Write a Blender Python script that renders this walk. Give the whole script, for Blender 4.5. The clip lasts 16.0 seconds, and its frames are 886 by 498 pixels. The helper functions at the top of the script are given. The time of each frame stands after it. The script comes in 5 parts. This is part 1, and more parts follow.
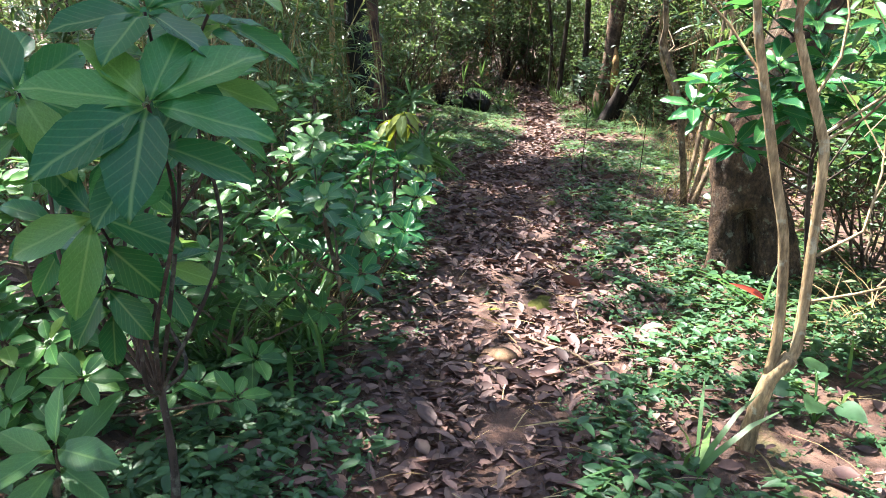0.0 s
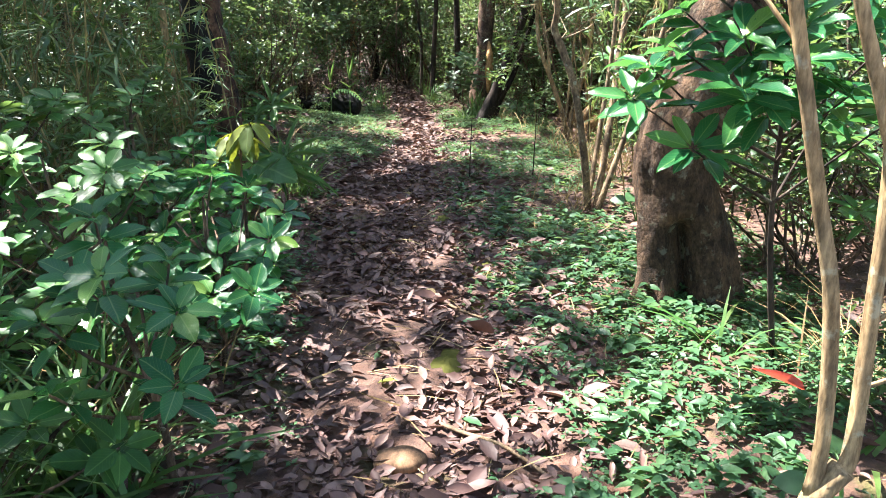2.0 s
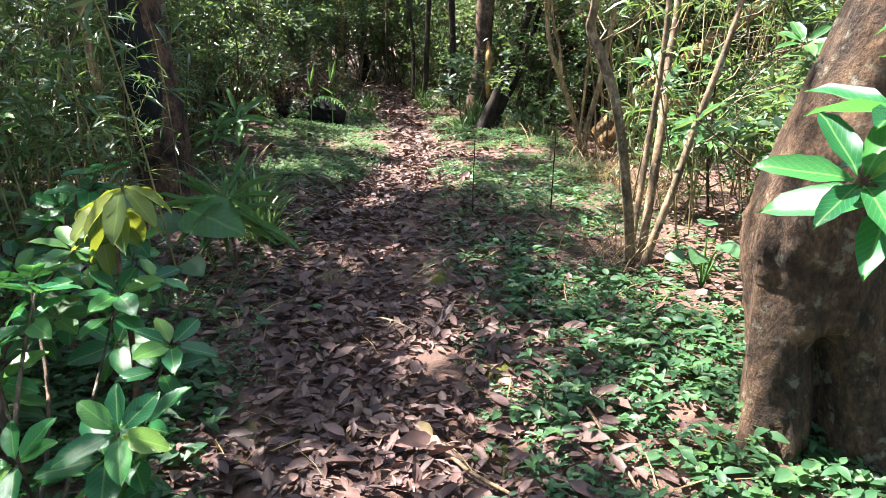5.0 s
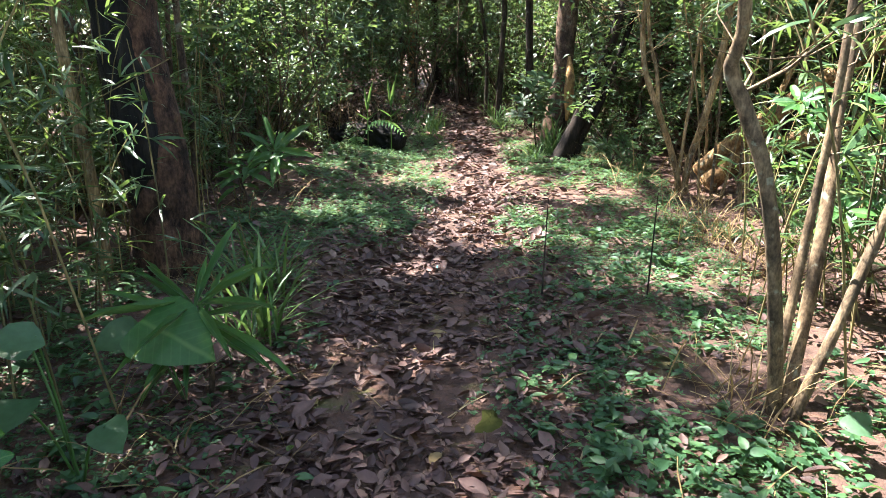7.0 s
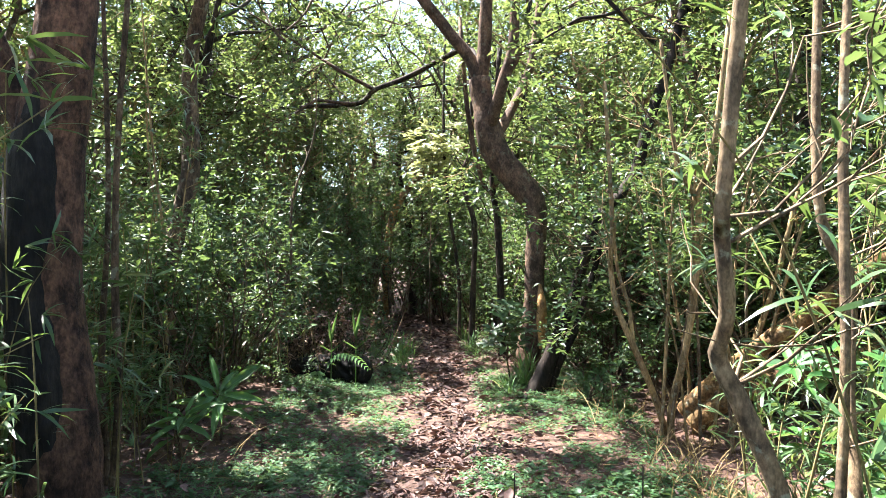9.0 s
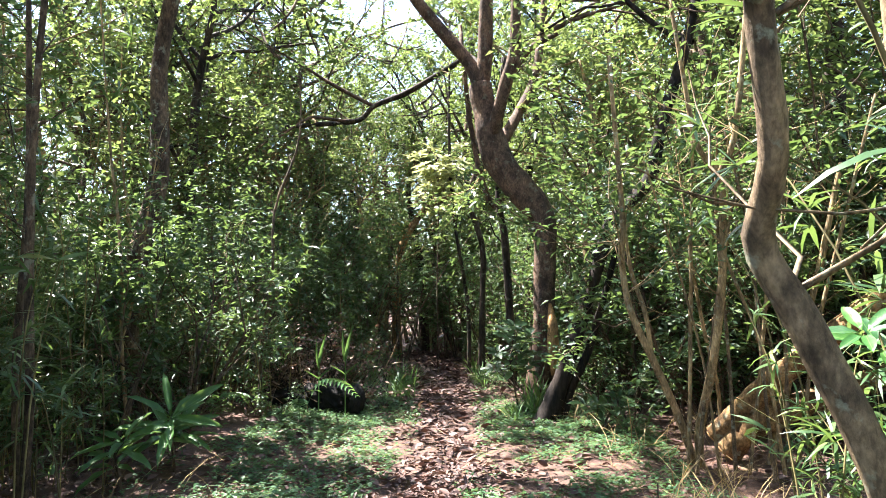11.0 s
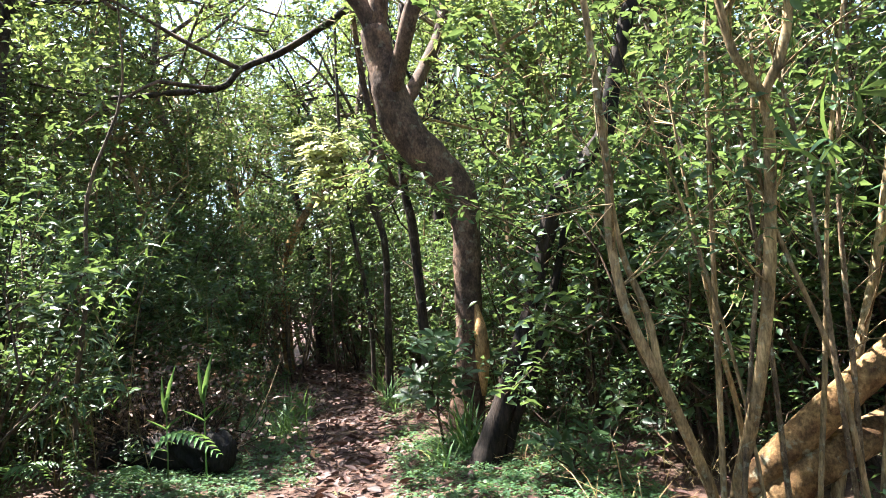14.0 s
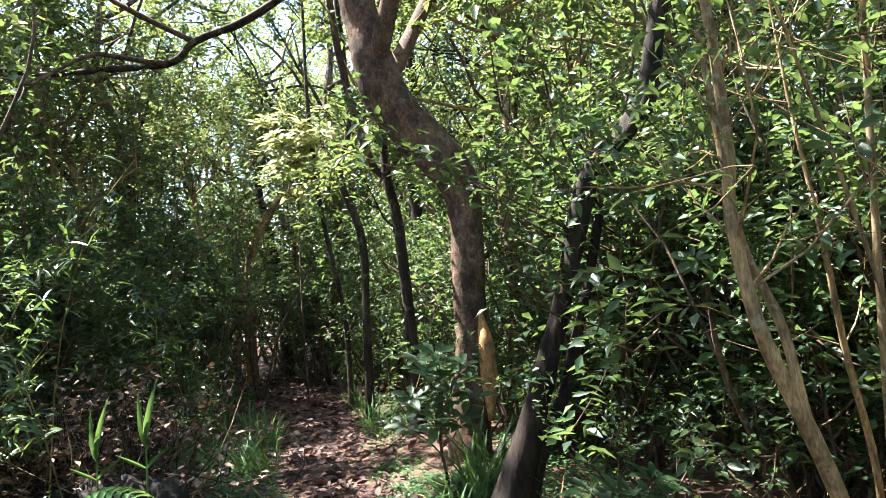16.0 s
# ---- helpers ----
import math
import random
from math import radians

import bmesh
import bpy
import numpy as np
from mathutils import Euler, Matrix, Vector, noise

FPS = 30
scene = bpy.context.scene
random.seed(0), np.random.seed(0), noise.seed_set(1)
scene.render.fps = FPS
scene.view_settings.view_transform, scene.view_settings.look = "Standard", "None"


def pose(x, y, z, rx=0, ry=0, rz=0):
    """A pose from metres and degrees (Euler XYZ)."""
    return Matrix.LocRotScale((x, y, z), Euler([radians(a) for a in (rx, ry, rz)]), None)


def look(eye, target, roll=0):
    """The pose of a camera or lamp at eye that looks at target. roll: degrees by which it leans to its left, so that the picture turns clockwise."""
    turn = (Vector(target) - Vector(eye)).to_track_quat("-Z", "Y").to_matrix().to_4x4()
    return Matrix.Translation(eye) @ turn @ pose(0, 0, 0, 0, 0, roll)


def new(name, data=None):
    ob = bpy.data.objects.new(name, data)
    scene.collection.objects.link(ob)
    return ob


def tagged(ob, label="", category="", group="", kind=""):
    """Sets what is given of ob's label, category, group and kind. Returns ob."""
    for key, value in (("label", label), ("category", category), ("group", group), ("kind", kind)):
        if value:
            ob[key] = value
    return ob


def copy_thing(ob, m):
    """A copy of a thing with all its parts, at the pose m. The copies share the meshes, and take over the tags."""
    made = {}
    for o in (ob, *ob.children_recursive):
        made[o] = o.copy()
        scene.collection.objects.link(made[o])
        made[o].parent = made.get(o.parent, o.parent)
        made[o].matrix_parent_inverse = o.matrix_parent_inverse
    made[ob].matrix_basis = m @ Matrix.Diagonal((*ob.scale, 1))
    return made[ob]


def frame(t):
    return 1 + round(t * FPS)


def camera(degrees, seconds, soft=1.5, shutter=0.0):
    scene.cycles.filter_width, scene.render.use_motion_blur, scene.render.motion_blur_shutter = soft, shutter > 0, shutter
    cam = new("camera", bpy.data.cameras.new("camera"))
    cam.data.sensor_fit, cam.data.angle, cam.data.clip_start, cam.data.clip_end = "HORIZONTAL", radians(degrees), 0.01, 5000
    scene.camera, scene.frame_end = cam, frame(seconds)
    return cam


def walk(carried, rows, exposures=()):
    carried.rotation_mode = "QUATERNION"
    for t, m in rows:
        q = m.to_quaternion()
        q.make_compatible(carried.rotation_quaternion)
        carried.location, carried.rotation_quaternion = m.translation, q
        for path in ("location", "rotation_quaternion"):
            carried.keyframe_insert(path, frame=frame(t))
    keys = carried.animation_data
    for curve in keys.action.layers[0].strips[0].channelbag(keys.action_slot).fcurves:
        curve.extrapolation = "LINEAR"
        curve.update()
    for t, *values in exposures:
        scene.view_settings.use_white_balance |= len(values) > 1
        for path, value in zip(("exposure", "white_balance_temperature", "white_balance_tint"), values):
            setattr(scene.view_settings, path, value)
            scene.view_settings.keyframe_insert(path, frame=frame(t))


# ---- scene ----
cam = camera(64.7, 16.0, soft=0.8)
PATH = [
    (0, (0.775, -0.439, 1.403), (0.333, 1.421, 0.817), 1.5),
    (0.5, (0.707, -0.176, 1.434), (0.369, 1.708, 0.852), 0.9),
    (1, (0.645, -0.048, 1.466), (0.405, 1.851, 0.887), 0.3),
    (1.5, (0.62, 0.077, 1.432), (0.447, 1.984, 0.854), -0.1),
    (2, (0.61, 0.503, 1.323), (0.499, 2.414, 0.743), 0.0),
    (2.5, (0.53, 0.72, 1.373), (0.462, 2.633, 0.797), -0.3),
    (3, (0.508, 0.957, 1.318), (0.495, 2.871, 0.737), -0.6),
    (3.5, (0.512, 1.242, 1.324), (0.522, 3.156, 0.745), -0.7),
    (3.7, (0.472, 1.315, 1.349), (0.477, 3.229, 0.771), -0.8),
    (5.8, (0.533, 2.472, 1.33), (0.224, 4.354, 0.726), -0.1),
    (6, (0.507, 2.657, 1.308), (0.135, 4.526, 0.701), -0.5),
    (6.5, (0.419, 2.897, 1.391), (0.068, 4.772, 0.791), -0.4),
    (7, (0.527, 3.176, 1.476), (0.22, 5.068, 0.905), -0.5),
    (7.5, (0.452, 3.393, 1.507), (0.178, 5.305, 0.992), -1.0),
    (8, (0.478, 3.544, 1.579), (0.242, 5.501, 1.243), -1.0),
    (8.5, (0.562, 3.58, 1.677), (0.323, 5.563, 1.569), -0.7),
    (9, (0.609, 3.729, 1.658), (0.349, 5.712, 1.679), -0.8),
    (9.2, (0.596, 3.775, 1.672), (0.338, 5.757, 1.718), -1.0),
    (11.3, (0.799, 4.788, 1.277), (0.452, 6.752, 1.433), -1.7),
    (11.5, (0.785, 4.955, 1.297), (0.419, 6.915, 1.451), -1.7),
    (12, (0.719, 5.41, 1.329), (0.348, 7.37, 1.478), -1.9),
    (12.5, (0.623, 5.806, 1.356), (0.274, 7.769, 1.504), -2.2),
    (13, (0.482, 6.112, 1.394), (0.219, 8.089, 1.542), -3.0),
    (13.5, (0.501, 6.382, 1.389), (0.345, 8.37, 1.531), -3.8),
    (14, (0.485, 6.565, 1.353), (0.457, 8.561, 1.49), -4.8),
    (14.5, (0.344, 6.9, 1.381), (0.419, 8.894, 1.51), -5.7),
    (15, (0.296, 7.287, 1.293), (0.445, 9.277, 1.418), -6.1),
    (15.5, (0.201, 7.529, 1.42), (0.335, 9.521, 1.545), -6.1),
    (16, (0.192, 7.708, 1.409), (0.267, 9.702, 1.545), -5.6),
]
walk(cam, [(t, look(eye, target, roll)) for t, eye, target, roll in PATH])
EXPOSURE = 3.2
scene.view_settings.exposure = EXPOSURE

# ---- light: high sun from the left, clear sky ----
SUN_TO = Vector((-0.41, 0.19, 0.89)).normalized()
world = bpy.data.worlds.new("sky")
scene.world = world
world.use_nodes = True
wn = world.node_tree.nodes
sky = wn.new("ShaderNodeTexSky")
sky.sky_type, sky.sun_disc = 'NISHITA', False
sky.sun_elevation = math.asin(SUN_TO.z)
sky.sun_rotation = math.atan2(SUN_TO.x, SUN_TO.y)
wn["Background"].inputs[1].default_value = 0.085
world.node_tree.links.new(sky.outputs[0], wn["Background"].inputs[0])
sun = new("sun", bpy.data.lights.new("sun", 'SUN'))
sun.data.energy, sun.data.angle, sun.data.color = 5.0, radians(0.55), (1.0, 0.96, 0.91)
sun.matrix_world = look((0, 0, 30), Vector((0, 0, 30)) - SUN_TO)

rng = np.random.default_rng(11)


# ---- materials ----
def nodes_of(mat):
    mat.use_nodes = True
    return mat.node_tree.nodes, mat.node_tree.links


def ramp(nodes, stops):
    r = nodes.new("ShaderNodeValToRGB")
    els = r.color_ramp.elements
    while len(els) < len(stops):
        els.new(0.5)
    for e, (p, c) in zip(els, stops):
        e.position, e.color = p, (*c, 1)
    return r


def noise_node(nodes, links, scale, detail=4.0, coord="Object", stretch=None, rough=0.6):
    tc = nodes.new("ShaderNodeTexCoord")
    n = nodes.new("ShaderNodeTexNoise")
    n.inputs["Scale"].default_value = scale
    n.inputs["Detail"].default_value = detail
    n.inputs["Roughness"].default_value = rough
    src = tc.outputs[coord]
    if stretch:
        mp = nodes.new("ShaderNodeMapping")
        mp.inputs["Scale"].default_value = stretch
        links.new(src, mp.inputs[0])
        src = mp.outputs[0]
    links.new(src, n.inputs["Vector"])
    return n


def mixrgb(nodes, links, fac, a, b, mode='MIX'):
    m = nodes.new("ShaderNodeMix")
    m.data_type, m.blend_type = 'RGBA', mode
    for sock, v in ((m.inputs[0], fac), (m.inputs[6], a), (m.inputs[7], b)):
        if isinstance(v, (int, float)):
            sock.default_value = v
        elif isinstance(v, tuple):
            sock.default_value = (*v, 1)
        else:
            links.new(v, sock)
    return m.outputs[2]


def leaf_mat(name, stops, rough=0.38, through_light=0.4, glow=(0.25, 0.35, 0.08), veins=False, spec=0.5, by_thing=0.25):
    """Leaf: colour varies leaf by leaf and plant by plant, light passes through."""
    mat = bpy.data.materials.new(name)
    n, l = nodes_of(mat)
    bsdf = n["Principled BSDF"]
    geo, info = n.new("ShaderNodeNewGeometry"), n.new("ShaderNodeObjectInfo")
    mad = n.new("ShaderNodeMath")
    mad.operation = 'MULTIPLY_ADD'
    l.new(info.outputs["Random"], mad.inputs[0])
    mad.inputs[1].default_value = by_thing
    sub = n.new("ShaderNodeMath")
    sub.operation = 'MULTIPLY'
    l.new(geo.outputs["Random Per Island"], sub.inputs[0])
    sub.inputs[1].default_value = 1 - by_thing
    l.new(sub.outputs[0], mad.inputs[2])
    r = ramp(n, stops)
    l.new(mad.outputs[0], r.inputs[0])
    col = r.outputs[0]
    blot = noise_node(n, l, 35.0, 3.0)
    dark = n.new("ShaderNodeMapRange")
    l.new(blot.outputs["Fac"], dark.inputs[0])
    dark.inputs[1].default_value, dark.inputs[2].default_value = 0.35, 0.75
    dark.inputs[3].default_value, dark.inputs[4].default_value = 0.8, 1.15
    col = mixrgb(n, l, 1.0, col, dark.outputs[0], 'MULTIPLY')
    if veins:
        uv = n.new("ShaderNodeUVMap")
        sep = n.new("ShaderNodeSeparateXYZ")
        l.new(uv.outputs[0], sep.inputs[0])
        ab = n.new("ShaderNodeMath"); ab.operation = 'ABSOLUTE'
        l.new(sep.outputs[0], ab.inputs[0])
        rib = n.new("ShaderNodeMapRange")
        l.new(ab.outputs[0], rib.inputs[0])
        rib.inputs[1].default_value, rib.inputs[2].default_value = 0.02, 0.09
        rib.inputs[3].default_value, rib.inputs[4].default_value = 0.30, 0.0
        comb = n.new("ShaderNodeMath"); comb.operation = 'MULTIPLY_ADD'
        l.new(ab.outputs[0], comb.inputs[0])
        comb.inputs[1].default_value = -0.35
        l.new(sep.outputs[1], comb.inputs[2])
        fr = n.new("ShaderNodeMath"); fr.operation = 'MULTIPLY'
        l.new(comb.outputs[0], fr.inputs[0]); fr.inputs[1].default_value = 9.0
        fr2 = n.new("ShaderNodeMath"); fr2.operation = 'PINGPONG'
        l.new(fr.outputs[0], fr2.inputs[0]); fr2.inputs[1].default_value = 0.5
        side = n.new("ShaderNodeMapRange")
        l.new(fr2.outputs[0], side.inputs[0])
        side.inputs[1].default_value, side.inputs[2].default_value = 0.0, 0.12
        side.inputs[3].default_value, side.inputs[4].default_value = 0.10, 0.0
        mx = n.new("ShaderNodeMath"); mx.operation = 'MAXIMUM'
        l.new(rib.outputs[0], mx.inputs[0]); l.new(side.outputs[0], mx.inputs[1])
        col = mixrgb(n, l, mx.outputs[0], col, (0.28, 0.42, 0.12))
    l.new(col, bsdf.inputs["Base Color"])
    bsdf.inputs["Roughness"].default_value = rough
    bsdf.inputs["Specular IOR Level"].default_value = spec
    bump = n.new("ShaderNodeBump")
    bump.inputs["Strength"].default_value, bump.inputs["Distance"].default_value = 0.25, 0.004
    l.new(blot.outputs["Fac"], bump.inputs["Height"])
    l.new(bump.outputs[0], bsdf.inputs["Normal"])
    tr = n.new("ShaderNodeBsdfTranslucent")
    l.new(mixrgb(n, l, 0.5, col, glow), tr.inputs[0])
    mix = n.new("ShaderNodeMixShader")
    mix.inputs[0].default_value = through_light
    l.new(bsdf.outputs[0], mix.inputs[1])
    l.new(tr.outputs[0], mix.inputs[2])
    l.new(mix.outputs[0], n["Material Output"].inputs[0])
    return mat


def bark_mat(name, dark, light, scale=9.0, stretch=(1, 1, 0.22), lichen=0.0, bump_by=0.02, burnt=None):
    mat = bpy.data.materials.new(name)
    n, l = nodes_of(mat)
    bsdf = n["Principled BSDF"]
    a = noise_node(n, l, scale, 8.0, stretch=stretch, rough=0.7)
    r = ramp(n, [(0.38, dark), (0.62, light)])
    l.new(a.outputs["Fac"], r.inputs[0])
    col = r.outputs[0]
    b = noise_node(n, l, scale * 0.35, 4.0)
    r2 = ramp(n, [(0.35, (0.5, 0.5, 0.5)), (0.65, (1.25, 1.2, 1.1))])
    l.new(b.outputs["Fac"], r2.inputs[0])
    col = mixrgb(n, l, 1.0, col, r2.outputs[0], 'MULTIPLY')
    fine = noise_node(n, l, scale * 6, 4.0, stretch=stretch)
    r5 = ramp(n, [(0.35, (0.55, 0.55, 0.55)), (0.65, (1.25, 1.25, 1.25))])
    l.new(fine.outputs["Fac"], r5.inputs[0])
    col = mixrgb(n, l, 1.0, col, r5.outputs[0], 'MULTIPLY')
    if lichen:
        c = noise_node(n, l, scale * 1.2, 5.0)
        r3 = ramp(n, [(0.58, (0, 0, 0)), (0.66, (lichen,) * 3)])
        l.new(c.outputs["Fac"], r3.inputs[0])
        col = mixrgb(n, l, r3.outputs[0], col, (0.42, 0.45, 0.34))
    if burnt:
        c = noise_node(n, l, 2.2, 3.0, stretch=(1, 1, 0.4))
        r4 = ramp(n, [(0.47, (0, 0, 0)), (0.53, (1, 1, 1))])
        l.new(c.outputs["Fac"], r4.inputs[0])
        col = mixrgb(n, l, r4.outputs[0], col, burnt)
    l.new(col, bsdf.inputs["Base Color"])
    bsdf.inputs["Roughness"].default_value = 0.85
    bsdf.inputs["Specular IOR Level"].default_value = 0.25
    bump = n.new("ShaderNodeBump")
    bump.inputs["Strength"].default_value, bump.inputs["Distance"].default_value = 0.9, bump_by
    l.new(a.outputs["Fac"], bump.inputs["Height"])
    l.new(bump.outputs[0], bsdf.inputs["Normal"])
    return mat


def ground_mat():
    mat = bpy.data.materials.new("forest_soil")
    n, l = nodes_of(mat)
    bsdf = n["Principled BSDF"]
    a = noise_node(n, l, 1.1, 6.0)
    b = noise_node(n, l, 14.0, 8.0, rough=0.75)
    c = noise_node(n, l, 60.0, 4.0)
    r = ramp(n, [(0.3, (0.035, 0.021, 0.017)), (0.5, (0.085, 0.046, 0.034)), (0.72, (0.17, 0.088, 0.060))])
    l.new(b.outputs["Fac"], r.inputs[0])
    r2 = ramp(n, [(0.3, (0.7, 0.7, 0.72)), (0.7, (1.2, 1.1, 1.0))])
    l.new(a.outputs["Fac"], r2.inputs[0])
    col = mixrgb(n, l, 1.0, r.outputs[0], r2.outputs[0], 'MULTIPLY')
    m = noise_node(n, l, 2.3, 5.0)
    r3 = ramp(n, [(0.60, (0, 0, 0)), (0.70, (0.7, 0.7, 0.7))])
    l.new(m.outputs["Fac"], r3.inputs[0])
    col = mixrgb(n, l, r3.outputs[0], col, (0.085, 0.095, 0.02))
    l.new(col, bsdf.inputs["Base Color"])
    bsdf.inputs["Roughness"].default_value = 0.92
    bump = n.new("ShaderNodeBump")
    bump.inputs["Strength"].default_value, bump.inputs["Distance"].default_value = 1.0, 0.02
    add = n.new("ShaderNodeMath"); add.operation = 'MULTIPLY_ADD'
    l.new(c.outputs["Fac"], add.inputs[0]); add.inputs[1].default_value = 0.4
    l.new(b.outputs["Fac"], add.inputs[2])
    l.new(add.outputs[0], bump.inputs["Height"])
    l.new(bump.outputs[0], bsdf.inputs["Normal"])
    return mat


M_SOIL = ground_mat()
G1, G2, G3, G4 = (0.014, 0.038, 0.019), (0.032, 0.074, 0.034), (0.066, 0.120, 0.048), (0.16, 0.19, 0.065)
M_EVERGREEN = leaf_mat("evergreen_leaf", [(0, G1), (0.45, G2), (0.85, G3), (1, G4)], 0.42, 0.35, spec=.4)
M_CANOPY = leaf_mat("canopy_leaf", [(0, (0.024, 0.054, 0.020)), (0.45, (0.052, 0.094, 0.032)), (0.85, (0.115, 0.15, 0.05)), (1, (0.27, 0.25, 0.09))], 0.36, 0.36, (0.32, 0.40, 0.10))
M_BAMBOO = leaf_mat("bamboo_leaf", [(0, (0.022, 0.060, 0.022)), (0.5, (0.045, 0.10, 0.036)), (0.82, (0.095, 0.155, 0.06)), (0.92, (0.17, 0.19, 0.07)), (1, (0.38, 0.31, 0.15))], 0.38, 0.32, (0.24, 0.34, 0.06))
M_PALE = leaf_mat("pale_young_leaf", [(0, (0.20, 0.24, 0.07)), (0.6, (0.36, 0.37, 0.16)), (1, (0.50, 0.46, 0.26))], 0.5, 0.5, (0.55, 0.55, 0.22))
M_HERB = leaf_mat("herb_leaf", [(0, (0.020, 0.064, 0.029)), (0.5, (0.042, 0.108, 0.046)), (0.9, (0.084, 0.165, 0.060)), (1, (0.17, 0.22, 0.08))], 0.48, 0.35, spec=.35)
BIG = [(0, (0.016, 0.066, 0.022)), (0.5, (0.032, 0.115, 0.028)), (0.85, (0.065, 0.17, 0.036)), (1, (0.15, 0.22, 0.04))]
M_BIGLEAF = leaf_mat("large_glossy_leaf", BIG, 0.42, 0.35, veins=True, spec=.3)
M_BIGLEAF_ONE = leaf_mat("large_single_leaf", [(0, (0.008, 0.060, 0.024)), (0.5, (0.018, 0.100, 0.034)), (0.85, (0.045, 0.155, 0.040)), (1, (0.12, 0.21, 0.04))], 0.24, 0.32, (0.12, 0.36, 0.06), veins=True, spec=.24, by_thing=1.0)
M_HERB_ONE = leaf_mat("single_herb_leaf", [(0, (0.03, 0.10, 0.03)), (1, (0.08, 0.19, 0.05))], 0.42, 0.38, veins=True, spec=.35, by_thing=1.0)
M_YELLOW = leaf_mat("yellowing_leaf", [(0, (0.05, 0.11, 0.02)), (1, (0.16, 0.18, 0.03))], 0.45, 0.42, (0.4, 0.42, 0.03), veins=True, by_thing=.9)
M_REDLEAF = leaf_mat("red_leaf", [(0, (0.34, 0.035, 0.02)), (1, (0.48, 0.07, 0.03))], 0.45, 0.35, (0.55, 0.05, 0.03))
M_GRASS = leaf_mat("grass_blade", [(0, (0.03, 0.10, 0.02)), (0.6, (0.07, 0.17, 0.04)), (0.9, (0.15, 0.22, 0.06)), (1, (0.34, 0.30, 0.13))], 0.45, 0.35)
M_DRYGRASS = leaf_mat("dry_grass", [(0, (0.12, 0.075, 0.035)), (0.6, (0.27, 0.19, 0.09)), (1, (0.42, 0.33, 0.18))], 0.7, 0.2, (0.4, 0.3, 0.12), spec=0.2)
M_LITTER = leaf_mat("dead_leaf", [(0, (0.028, 0.016, 0.015)), (0.3, (0.070, 0.038, 0.034)), (0.6, (0.125, 0.070, 0.060)), (0.86, (0.20, 0.125, 0.10)), (0.96, (0.27, 0.20, 0.15)), (1, (0.42, 0.35, 0.27))], 0.6, 0.05, (0.35, 0.15, 0.08), spec=0.3)
M_TAN = bark_mat("tan_bark", (0.17, 0.115, 0.06), (0.40, 0.29, 0.165), 16.0, lichen=0.35, bump_by=0.006)
M_GREY = bark_mat("grey_brown_bark", (0.042, 0.029, 0.022), (0.17, 0.118, 0.082), 11.0, stretch=(1, 1, .4), lichen=0.3, bump_by=.035)
M_WITHER = leaf_mat("withered_leaf", [(0, (0.06, 0.036, 0.028)), (0.6, (0.17, 0.105, 0.08)), (1, (0.32, 0.23, 0.17))], 0.6, 0.15, (0.3, 0.16, 0.08), spec=.3)
M_MOTTLE = bark_mat("mottled_bark", (0.030, 0.018, 0.012), (0.135, 0.082, 0.050), 13.0, stretch=(1, 1, .6), lichen=0.2, bump_by=.05)
M_RED = bark_mat("reddish_bark", (0.022, 0.012, 0.010), (0.175, 0.096, 0.066), 9.0, stretch=(1, 1, .62), bump_by=0.06)
M_BURNT = bark_mat("charred_bark", (0.008, 0.007, 0.007), (0.03, 0.026, 0.024), 8.0, bump_by=0.03)
M_DARK = bark_mat("dark_bark", (0.018, 0.013, 0.011), (0.065, 0.046, 0.037), 10.0, lichen=0.15)
M_BLACK = bark_mat("black_wet_bark", (0.009, 0.007, 0.006), (0.042, 0.030, 0.025), 10.0, bump_by=0.02)
M_CROOK = bark_mat("smooth_brown_bark", (0.050, 0.031, 0.023), (0.165, 0.104, 0.074), 9.0, stretch=(1, 1, .6), lichen=0.15, bump_by=0.018)
M_LOG = bark_mat("pale_log_bark", (0.12, 0.060, 0.028), (0.42, 0.26, 0.12), 9.0, stretch=(1, 1, .8), lichen=0.45)
M_STEM = bark_mat("brown_stem_bark", (0.085, 0.058, 0.038), (0.27, 0.195, 0.125), 15.0, stretch=(1, 1, .5), lichen=0.4, bump_by=.008)
M_MOSS = leaf_mat("moss", [(0, (0.04, 0.042, 0.012)), (1, (0.085, 0.085, 0.02))], 0.95, 0.05, spec=.1)
M_WOOD = bark_mat("bare_wood", (0.36, 0.19, 0.08), (0.55, 0.34, 0.17), 18.0, bump_by=0.005)
M_CULM = bark_mat("bamboo_culm", (0.10, 0.085, 0.035), (0.30, 0.25, 0.12), 6.0, bump_by=0.002)
M_TWIG = bark_mat("dry_twig", (0.12, 0.075, 0.045), (0.32, 0.23, 0.15), 14.0, bump_by=0.004)


